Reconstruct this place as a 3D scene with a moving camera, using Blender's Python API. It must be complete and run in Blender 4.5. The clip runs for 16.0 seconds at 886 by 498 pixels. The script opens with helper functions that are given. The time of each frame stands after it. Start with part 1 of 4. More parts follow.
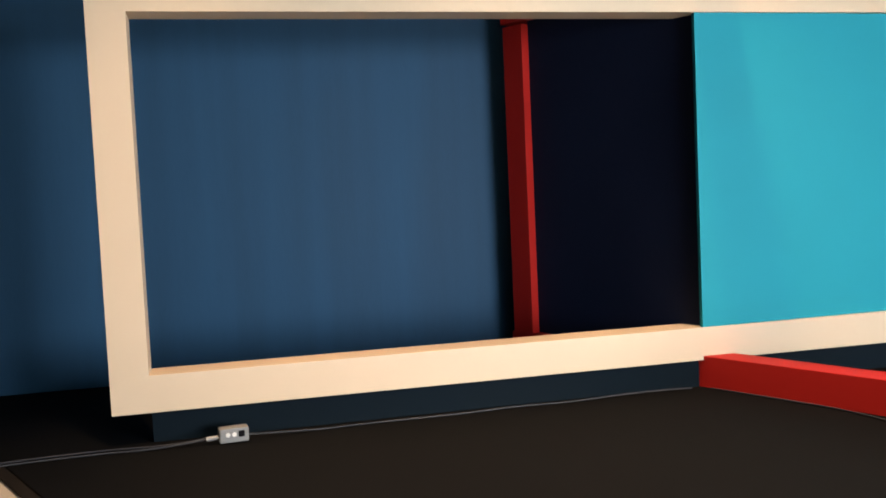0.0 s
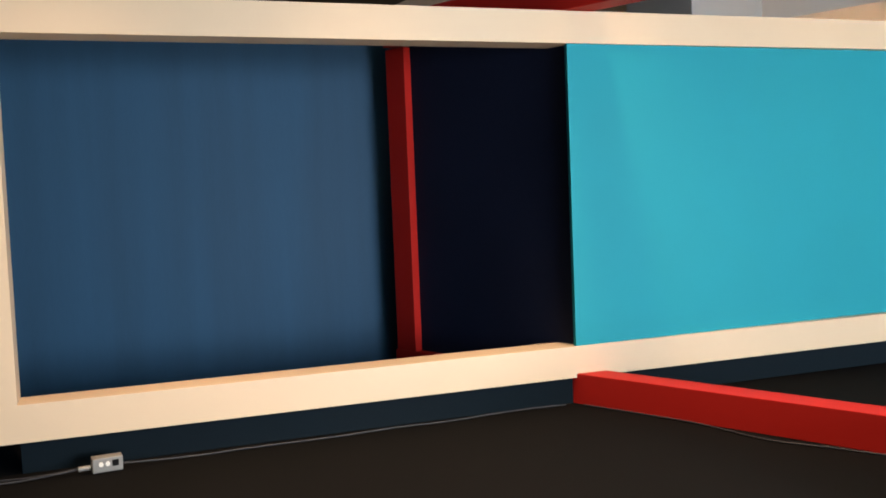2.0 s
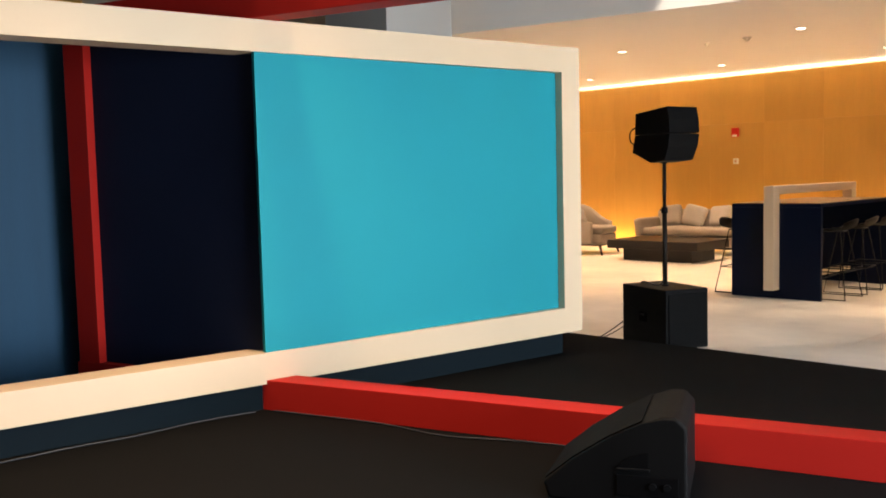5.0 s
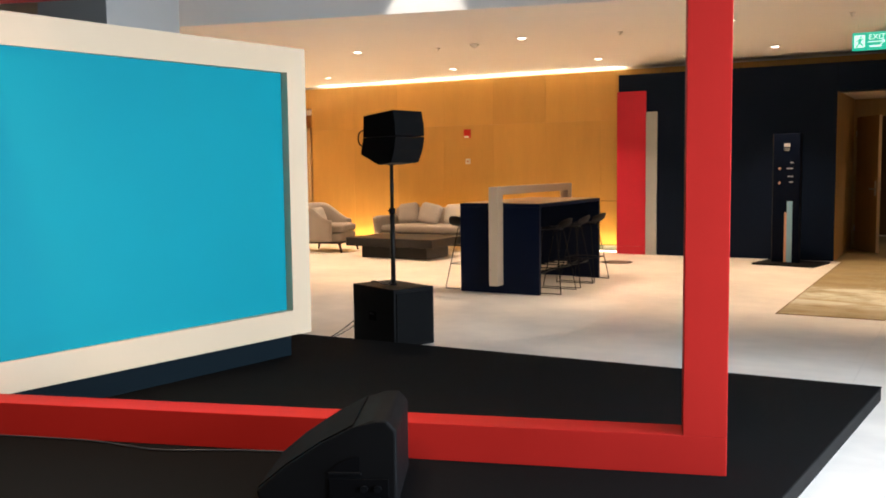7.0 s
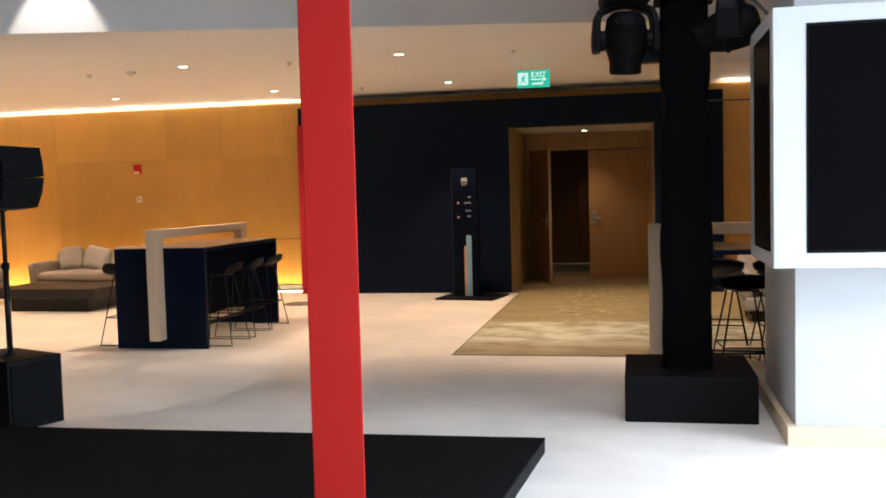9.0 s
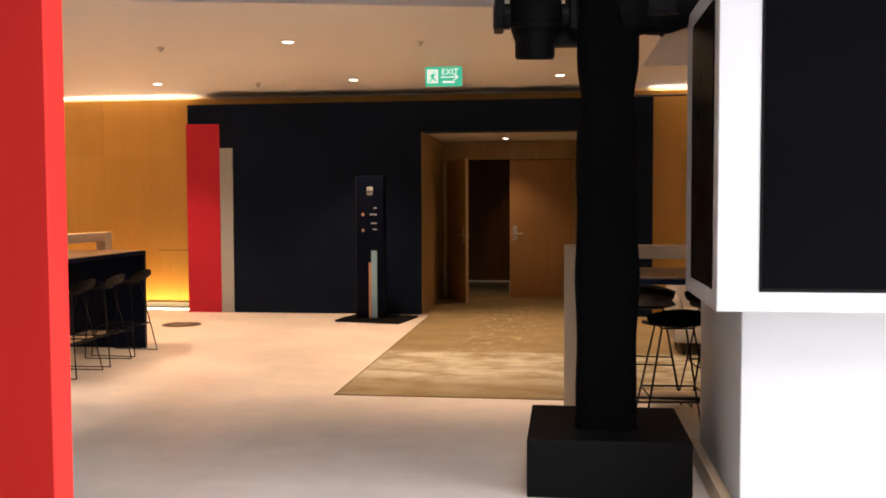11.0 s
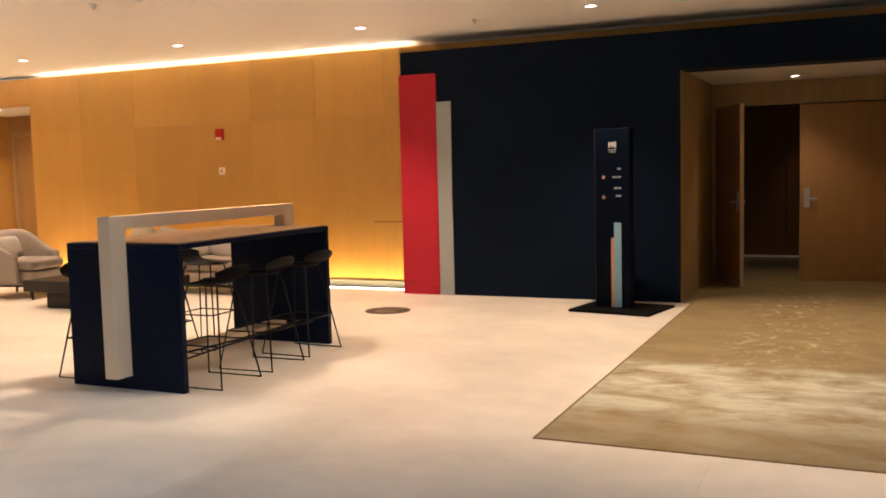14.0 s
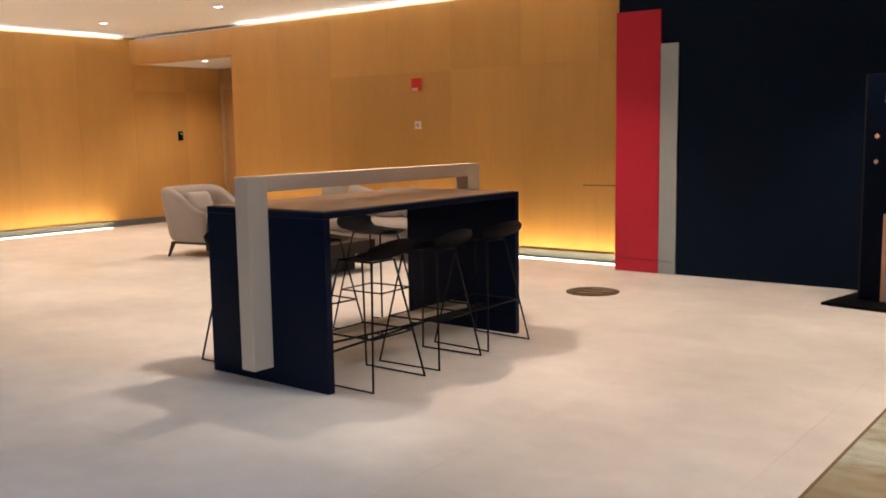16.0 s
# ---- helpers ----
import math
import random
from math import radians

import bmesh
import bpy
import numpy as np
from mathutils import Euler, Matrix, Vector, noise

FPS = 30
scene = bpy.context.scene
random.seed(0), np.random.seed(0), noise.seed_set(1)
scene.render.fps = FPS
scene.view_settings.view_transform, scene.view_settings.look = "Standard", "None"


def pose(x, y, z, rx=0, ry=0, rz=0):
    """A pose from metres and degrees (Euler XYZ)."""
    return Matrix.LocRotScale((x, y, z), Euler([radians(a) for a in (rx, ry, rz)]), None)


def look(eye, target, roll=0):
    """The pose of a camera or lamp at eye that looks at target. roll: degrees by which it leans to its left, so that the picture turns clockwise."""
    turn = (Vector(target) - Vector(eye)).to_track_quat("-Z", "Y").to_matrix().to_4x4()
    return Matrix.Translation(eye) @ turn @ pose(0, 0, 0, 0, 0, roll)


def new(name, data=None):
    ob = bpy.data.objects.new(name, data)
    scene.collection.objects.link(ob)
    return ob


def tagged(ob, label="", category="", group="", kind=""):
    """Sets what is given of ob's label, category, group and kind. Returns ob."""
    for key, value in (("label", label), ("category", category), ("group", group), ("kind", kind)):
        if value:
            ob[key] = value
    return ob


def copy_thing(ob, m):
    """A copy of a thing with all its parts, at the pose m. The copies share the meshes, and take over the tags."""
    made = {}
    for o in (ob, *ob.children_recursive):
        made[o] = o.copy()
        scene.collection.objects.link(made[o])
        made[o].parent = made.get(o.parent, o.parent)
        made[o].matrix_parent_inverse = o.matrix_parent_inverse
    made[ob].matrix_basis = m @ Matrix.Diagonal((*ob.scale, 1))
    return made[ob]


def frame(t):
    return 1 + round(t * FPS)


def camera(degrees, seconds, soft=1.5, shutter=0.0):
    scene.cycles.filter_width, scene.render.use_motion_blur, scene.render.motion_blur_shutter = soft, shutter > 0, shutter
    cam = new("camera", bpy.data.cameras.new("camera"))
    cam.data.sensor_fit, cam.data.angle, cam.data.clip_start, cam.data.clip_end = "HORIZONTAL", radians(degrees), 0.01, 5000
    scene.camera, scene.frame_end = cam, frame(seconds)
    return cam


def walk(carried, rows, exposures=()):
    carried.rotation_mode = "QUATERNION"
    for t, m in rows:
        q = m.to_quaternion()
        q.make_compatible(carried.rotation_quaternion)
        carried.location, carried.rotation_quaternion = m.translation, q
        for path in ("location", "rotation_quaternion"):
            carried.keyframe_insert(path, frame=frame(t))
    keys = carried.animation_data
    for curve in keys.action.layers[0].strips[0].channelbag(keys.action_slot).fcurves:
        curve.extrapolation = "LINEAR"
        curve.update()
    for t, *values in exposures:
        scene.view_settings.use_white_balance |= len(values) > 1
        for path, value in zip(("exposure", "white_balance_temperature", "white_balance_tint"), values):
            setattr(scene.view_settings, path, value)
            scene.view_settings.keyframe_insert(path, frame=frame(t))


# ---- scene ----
cam = camera(50.9, 16.0, soft=1.8)
PATH = [
    (0, (3.886, -9.952, 1.263), (2.024, -9.234, 1.138), -2.6),
    (0.5, (3.907, -9.943, 1.288), (2.057, -9.19, 1.178), -2.6),
    (1, (3.926, -9.946, 1.315), (2.099, -9.138, 1.211), -2.2),
    (1.5, (3.955, -9.927, 1.318), (2.151, -9.07, 1.21), -2.2),
    (2, (3.99, -9.898, 1.356), (2.219, -8.976, 1.235), -2.3),
    (2.5, (4.04, -9.852, 1.426), (2.298, -8.88, 1.286), -1.9),
    (3, (4.077, -9.852, 1.425), (2.376, -8.808, 1.291), -1.8),
    (3.5, (4.081, -9.856, 1.413), (2.434, -8.729, 1.281), -1.8),
    (4, (4.095, -9.839, 1.415), (2.513, -8.624, 1.275), -1.6),
    (6.5, (4.216, -9.802, 1.486), (3.125, -8.135, 1.311), -1.1),
    (7, (4.247, -9.719, 1.487), (3.265, -7.986, 1.31), -0.7),
    (7.5, (4.228, -9.601, 1.492), (3.411, -7.784, 1.319), -0.6),
    (8, (4.202, -9.465, 1.526), (3.616, -7.56, 1.368), -2.0),
    (8.5, (4.261, -9.195, 1.544), (3.814, -7.25, 1.418), -2.9),
    (9, (4.34, -8.869, 1.553), (3.937, -6.913, 1.432), -1.5),
    (9.5, (4.369, -8.512, 1.553), (4.075, -6.537, 1.441), -0.3),
    (12, (4.512, -6.694, 1.537), (4.254, -4.712, 1.455), -0.2),
    (12.5, (4.518, -6.251, 1.504), (4.153, -4.286, 1.451), -0.4),
    (13, (4.431, -5.875, 1.505), (3.838, -3.969, 1.381), -1.1),
    (13.5, (4.345, -5.48, 1.512), (3.648, -3.613, 1.35), -2.2),
    (14, (4.272, -5.069, 1.511), (3.456, -3.251, 1.342), -1.4),
    (14.5, (4.12, -4.669, 1.503), (3.2, -2.902, 1.326), -0.9),
    (15, (4.016, -4.291, 1.483), (2.993, -2.581, 1.307), -1.7),
    (15.5, (3.88, -3.948, 1.477), (2.729, -2.326, 1.27), -0.5),
    (16, (3.695, -3.681, 1.484), (2.479, -2.113, 1.234), -0.9),
]
EXPOSURES = [(0, 0.26, 6850, 17), (4, 0.22, 7050, 16), (7, 0.17, 6200, 12), (9, 0.0, 6000, 14), (12, 0.0, 7300, 28), (13, 0.04, 7100, 24), (14.5, -0.06, 5500, 11), (16, -0.37, 5100, 11)]
walk(cam, [(t, look(eye, target, roll)) for t, eye, target, roll in PATH], EXPOSURES)

# ---- world, sun and exposure ----
world = bpy.data.worlds.new("world")
scene.world = world
world.use_nodes = True
wn = world.node_tree.nodes
sky = wn.new("ShaderNodeTexSky")
sky.sky_type, sky.sun_disc = "NISHITA", False
sky.sun_elevation, sky.sun_rotation = radians(38), radians(200)
world.node_tree.links.new(sky.outputs[0], wn["Background"].inputs[0])
wn["Background"].inputs[1].default_value = 0.08
sun = new("sun", bpy.data.lights.new("sun", "SUN"))
sun.data.energy, sun.data.angle, sun.data.color = 1.0, radians(12), (1.0, 0.96, 0.9)
sun.matrix_world = look((2, -40, 34), (2, -5, 0))

WARM = (1.0, 0.72, 0.46)
AMBER = (1.0, 0.66, 0.24)
COVE = (1.0, 0.89, 0.70)
DAY = (0.81, 0.92, 1.0)


def area_lamp(name, eye, target, sx, sy, watts, color, spread=180):
    d = bpy.data.lights.new(name, "AREA")
    d.shape, d.size, d.size_y, d.energy, d.color, d.spread = "RECTANGLE", sx, sy, watts, color, radians(spread)
    ob = new(name, d)
    ob.matrix_world = look(eye, target)
    return ob


def spot_lamp(name, at, target, watts, color, angle=80, blend=0.6, radius=0.06):
    d = bpy.data.lights.new(name, "SPOT")
    d.energy, d.color, d.spot_size, d.spot_blend, d.shadow_soft_size = watts, color, radians(angle), blend, radius
    ob = new(name, d)
    ob.matrix_world = look(at, target)
    return ob


CEIL = 3.12            # low ceiling
HIGH = 4.3             # high ceiling over the stage
WALL_Y, WALL_W = 5.62, -10.05
# daylight through the glazed front that runs south from the white pillar
area_lamp("window_light_east", (8.24, -5.45, 1.22), (0.0, -6.9, 0.45), 3.8, 2.3, 400, DAY, 125)
# added daylight fill from above for the aisle beside the stage; rooflight assumed, unseen
area_lamp("assumed_rooflight_fill", (5.9, -6.5, HIGH - 0.02), (5.9, -6.499, 0.0), 3.6, 5.0, 165, DAY, 145)
# cove strips over and under the wood wall
area_lamp("cove_light_north", (-4.1, WALL_Y + 0.07, 3.078), (-4.1, 5.0, 3.16), 6.4, 0.02, 30, COVE)
area_lamp("cove_light_north_east", (7.3, WALL_Y + 0.07, 3.078), (7.3, 5.0, 3.16), 3.3, 0.02, 15, COVE)
area_lamp("cove_light_west", (WALL_W - 0.07, 1.3, 3.078), (WALL_W + 0.6, 1.3, 3.16), 8.4, 0.02, 38, COVE)
area_lamp("base_light_north", (-4.15, 5.475, 0.03), (-4.15, 5.65, 1.2), 6.5, 0.02, 50, AMBER)
area_lamp("base_light_west", (WALL_W + 0.165, 1.6, 0.03), (WALL_W - 0.02, 1.6, 1.2), 7.0, 0.02, 44, AMBER)
DOWN = [(x, y) for x in (-8.60, -6.03, -3.42, -0.85, 1.78, 4.40, 7.03) for y in (1.40, 4.24) if x < 6 or y > 2]
for x, y in DOWN:
    spot_lamp("downlight_beam", (x, y, CEIL - 0.03), (x, y, 0), 312 if y < 2 else 340, WARM, 94 if y < 2 else 78, 0.6 if y < 2 else 1.0, 0.025)
# stage wash from the high ceiling; last three added to fill the red bar
for x, y, watts in ((0.10, -9.56, 440), (0.29, -8.08, 420), (0.49, -6.59, 400), (0.68, -5.10, 80), (1.50, -9.75, 110), (1.68, -8.25, 430), (1.95, -7.20, 290)):
    spot_lamp("stage_wash_and_fill", (x, y, HIGH - 0.05), (x, y, 0.0), watts, WARM, 58 if x < 1 else 80, 1.0, 0.08)
spot_lamp("fascia_beam", (-0.78, -1.32, HIGH - 0.05), (-0.78, -1.32, 0), 190, (1, 0.9, 0.76), 54, 0.2, 0.03)
spot_lamp("lobby_beam", (3.55, 6.9, 2.50), (3.55, 6.7, 0), 40, WARM, 110, 0.8, 0.05)
spot_lamp("recess_beam", (-8.7, 6.1, 2.65), (-8.7, 6.5, 0), 150, WARM, 140, 0.8, 0.05)
spot_lamp("corridor_beam", (3.9, 9.6, 2.6), (3.7, 10.9, 0.9), 22, AMBER, 50, 0.8, 0.05)


# ---- materials ----
def mat(name, color, rough=0.5, metal=0.0, vary=0.08, scale=3.0, fine=60.0, bump=0.02, stretch=(1, 1, 1), random=0.0, emit=0.0, coat=0.0, spec=0.25):
    """Surface with broad and fine variation in colour, roughness and relief."""
    m = bpy.data.materials.new(name)
    m.use_nodes = True
    n, l = m.node_tree.nodes, m.node_tree.links
    b = n["Principled BSDF"]
    b.inputs["Roughness"].default_value, b.inputs["Metallic"].default_value = rough, metal
    b.inputs["Coat Weight"].default_value, b.inputs["Specular IOR Level"].default_value = coat, spec
    geo = n.new("ShaderNodeNewGeometry")
    mp = n.new("ShaderNodeMapping")
    mp.inputs["Scale"].default_value = stretch
    l.new(geo.outputs["Position"], mp.inputs[0])
    big, small = n.new("ShaderNodeTexNoise"), n.new("ShaderNodeTexNoise")
    big.inputs["Scale"].default_value, small.inputs["Scale"].default_value = scale, fine
    big.inputs["Detail"].default_value, small.inputs["Detail"].default_value = 4, 3
    l.new(mp.outputs[0], big.inputs[0]), l.new(mp.outputs[0], small.inputs[0])
    add = n.new("ShaderNodeMath")
    add.operation = "MULTIPLY_ADD"
    add.inputs[1].default_value = 0.35
    l.new(small.outputs[0], add.inputs[0]), l.new(big.outputs[0], add.inputs[2])
    ramp = n.new("ShaderNodeMapRange")
    ramp.inputs[1].default_value, ramp.inputs[2].default_value = 0.35, 1.0
    ramp.inputs[3].default_value, ramp.inputs[4].default_value = 1 - vary, 1 + vary
    l.new(add.outputs[0], ramp.inputs[0])
    last = ramp.outputs[0]
    if random:
        info, rr, mul = n.new("ShaderNodeObjectInfo"), n.new("ShaderNodeMapRange"), n.new("ShaderNodeMath")
        rr.inputs[3].default_value, rr.inputs[4].default_value = 1 - random, 1 + random
        mul.operation = "MULTIPLY"
        l.new(info.outputs["Random"], rr.inputs[0]), l.new(rr.outputs[0], mul.inputs[0]), l.new(last, mul.inputs[1])
        last = mul.outputs[0]
    tint = n.new("ShaderNodeVectorMath")
    tint.operation = "SCALE"
    tint.inputs[0].default_value = color
    l.new(last, tint.inputs["Scale"])
    l.new(tint.outputs[0], b.inputs["Base Color"])
    rmap = n.new("ShaderNodeMapRange")
    rmap.inputs[3].default_value, rmap.inputs[4].default_value = max(rough - 0.08, 0.03), min(rough + 0.08, 1)
    l.new(big.outputs[0], rmap.inputs[0]), l.new(rmap.outputs[0], b.inputs["Roughness"])
    if bump:
        bp = n.new("ShaderNodeBump")
        bp.inputs["Strength"].default_value, bp.inputs["Distance"].default_value = min(1, bump * 10), 0.002
        l.new(small.outputs[0], bp.inputs["Height"]), l.new(bp.outputs[0], b.inputs["Normal"])
    if emit:
        b.inputs["Emission Color"].default_value = (*color, 1)
        b.inputs["Emission Strength"].default_value = emit
    return m


def glow(name, color, strength):
    m = bpy.data.materials.new(name)
    m.use_nodes = True
    b = m.node_tree.nodes["Principled BSDF"]
    b.inputs["Base Color"].default_value = (*[c * 0.6 for c in color], 1)
    b.inputs["Emission Color"].default_value = (*color, 1)
    b.inputs["Emission Strength"].default_value = strength
    return m


M_FLOOR = mat("pale_stone_floor", (0.76, 0.70, 0.625), 0.42, spec=0.35, vary=0.20, scale=0.9, fine=5, bump=0.004, stretch=(0.85, 1.05, 1), random=0.02)
M_JOINT = mat("floor_joint", (0.70, 0.645, 0.575), 0.8, vary=0.08)
M_WOOD = mat("maple_panel", (0.60, 0.335, 0.082), 0.42, vary=0.08, scale=1.3, fine=11, bump=0.006, stretch=(2.5, 2.5, 0.35), random=0.06)
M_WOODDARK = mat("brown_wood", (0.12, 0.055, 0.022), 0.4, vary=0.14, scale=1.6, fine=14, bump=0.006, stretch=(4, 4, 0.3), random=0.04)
M_DOOR = mat("maple_door", (0.40, 0.225, 0.085), 0.4, vary=0.12, scale=1.5, fine=12, bump=0.006, stretch=(4, 4, 0.3), random=0.04)
M_REVEAL = mat("shaded_maple_veneer", (0.42, 0.29, 0.135), 0.42, vary=0.22, scale=1.4, fine=12, bump=0.006, stretch=(4, 4, 0.3))
M_CEIL = mat("white_ceiling_paint", (0.80, 0.77, 0.735), 0.85, vary=0.02, scale=0.8, fine=90, bump=0.004)
# dark tone assumed for the unseen high ceiling, to cut bounced light
M_DARKCEIL = mat("bounce_cut_dark_ceiling", (0.055, 0.053, 0.05), 0.9, vary=0.08, scale=0.8, fine=60, bump=0.01)
M_WHITE = mat("white_paint", (0.50, 0.515, 0.515), 0.55, vary=0.025, scale=1.2, fine=120, bump=0.004)
M_SILVER = mat("brushed_steel", (0.55, 0.56, 0.58), 0.3, 1.0, vary=0.05, scale=6, fine=90)
M_DULL = mat("dull_grey_metal", (0.24, 0.235, 0.22), 0.5, 0.4, vary=0.12, scale=9, fine=120, bump=0.01)
M_CREAM = mat("cream_laminate", (0.70, 0.545, 0.375), 0.48, vary=0.035, scale=2.0, fine=140, bump=0.005)
M_RED = mat("matt_red_paint", (0.43, 0.017, 0.012), 0.6, spec=0.12, vary=0.05, scale=2.5, fine=130, bump=0.006)
M_WALLRED = mat("crimson_panel", (0.50, 0.02, 0.04), 0.5, vary=0.05, scale=2.0, fine=110, bump=0.005)
M_WALLGREY = mat("grey_panel", (0.39, 0.43, 0.435), 0.5, vary=0.05, scale=2.0, fine=110, bump=0.005)
M_CYAN = mat("turquoise_board", (0.006, 0.285, 0.355), 0.6, spec=0.12, vary=0.04, scale=1.3, fine=150, bump=0.004)
M_BLUE = mat("blue_fabric_wall", (0.018, 0.070, 0.134), 0.6, spec=0.15, vary=0.18, scale=1.2, fine=60, bump=0.012, stretch=(4, 4, 0.25))
M_NAVYDK = mat("dark_navy_board", (0.010, 0.015, 0.036), 0.6, spec=0.08, vary=0.2, scale=1.5, fine=70, bump=0.006)
M_NAVY = mat("navy_wall_panel", (0.0052, 0.0108, 0.0265), 0.5, spec=0.08, vary=0.10, scale=1.2, fine=90, bump=0.006)
M_NAVYT = mat("navy_table_laminate", (0.0024, 0.0060, 0.0195), 0.4, spec=0.13, vary=0.07, scale=2.0, fine=110, bump=0.004)
M_TOTEM = mat("navy_totem_paint", (0.0016, 0.0040, 0.0125), 0.45, spec=0.08, vary=0.06, scale=2, fine=110, bump=0.004)
M_TOP = mat("walnut_tabletop", (0.20, 0.125, 0.075), 0.3, vary=0.16, scale=1.8, fine=18, bump=0.006, stretch=(5, 0.4, 1))
M_SKIRT = mat("dark_skirt_board", (0.004, 0.0095, 0.014), 0.7, spec=0.08, vary=0.10, scale=2.0)
M_STAGE = mat("black_stage_carpet", (0.0032, 0.0032, 0.0033), 0.95, spec=0.08, vary=0.16, scale=2.2, fine=420, bump=0.06)
M_BLACK = mat("black_textured_paint", (0.0036, 0.0036, 0.004), 0.6, spec=0.09, vary=0.14, scale=5, fine=320, bump=0.03)
M_GRILLE = mat("black_grille", (0.0032, 0.0034, 0.0038), 0.75, spec=0.08, vary=0.18, scale=4, fine=500, bump=0.08)
M_CLOTH = mat("black_stretch_cloth", (0.0025, 0.0025, 0.003), 0.95, spec=0.04, vary=0.2, scale=5, fine=260, bump=0.02)
M_WIRE = mat("black_steel_rod", (0.008, 0.0075, 0.007), 0.45, 0.2, spec=0.2, vary=0.08, scale=8, fine=100)
M_SEAT = mat("charcoal_plastic", (0.0034, 0.0037, 0.0045), 0.5, spec=0.11, vary=0.07, scale=6, fine=180, bump=0.01)
M_SCREEN = mat("black_glass_screen", (0.003, 0.003, 0.0035), 0.3, spec=0.012, vary=0.05, scale=3, fine=60, bump=0.0)
M_FABRIC = mat("greige_upholstery", (0.35, 0.30, 0.26), 0.9, vary=0.09, scale=3, fine=330, bump=0.05)
M_CUSHION = mat("pale_cushion_fabric", (0.44, 0.40, 0.36), 0.92, vary=0.10, scale=4, fine=300, bump=0.05)
M_DARKWOOD = mat("espresso_wood", (0.035, 0.022, 0.016), 0.35, vary=0.14, scale=4, fine=40, stretch=(1, 4, 1), bump=0.006)
M_CTABLE = mat("dark_brown_lacquer", (0.018, 0.015, 0.014), 0.42, vary=0.05, scale=2.5, fine=60, bump=0.004)
M_RUG = mat("gold_wool_carpet", (0.25, 0.18, 0.078), 0.95, vary=0.20, scale=2.4, fine=300, bump=0.06)
M_RUGEDGE = mat("brown_binding", (0.20, 0.13, 0.06), 0.9, vary=0.1, scale=8, fine=200, bump=0.03)
M_PLUM = mat("faded_brown_print", (0.085, 0.06, 0.045), 0.5, vary=0.2, scale=9)
M_STICKER = mat("brown_floor_vinyl", (0.045, 0.032, 0.024), 0.5, vary=0.2, scale=7)
M_BASE = mat("grey_metal_baseboard", (0.13, 0.135, 0.13), 0.5, vary=0.05, scale=3)
M_CABLE = mat("grey_cable", (0.035, 0.038, 0.045), 0.5, vary=0.08, scale=10)
M_ALARM = mat("red_plastic", (0.62, 0.03, 0.02), 0.4, vary=0.04)
M_IVORY = mat("ivory_plastic", (0.75, 0.72, 0.66), 0.4, vary=0.03)
M_PINKISH = mat("peach_strip", (0.60, 0.33, 0.22), 0.5, vary=0.05)
M_SKYBLUE = mat("pale_blue_strip", (0.25, 0.47, 0.64), 0.5, vary=0.05)
M_LED = glow("warm_led_strip", (1.0, 0.88, 0.66), 5)
M_BASELED = glow("white_led_strip", (1.0, 0.86, 0.62), 9)
M_DOWN = glow("downlight_glow", (1.0, 0.86, 0.66), 14)
M_EXIT = glow("exit_green", (0.02, 0.38, 0.24), 1.15)
M_EXITW = glow("exit_white", (0.8, 1.0, 0.9), 0.9)
M_SIGN = mat("white_print", (0.42, 0.43, 0.45), 0.5, vary=0.03)
M_READER = glow("reader_green_dot", (0.1, 0.9, 0.3), 2)

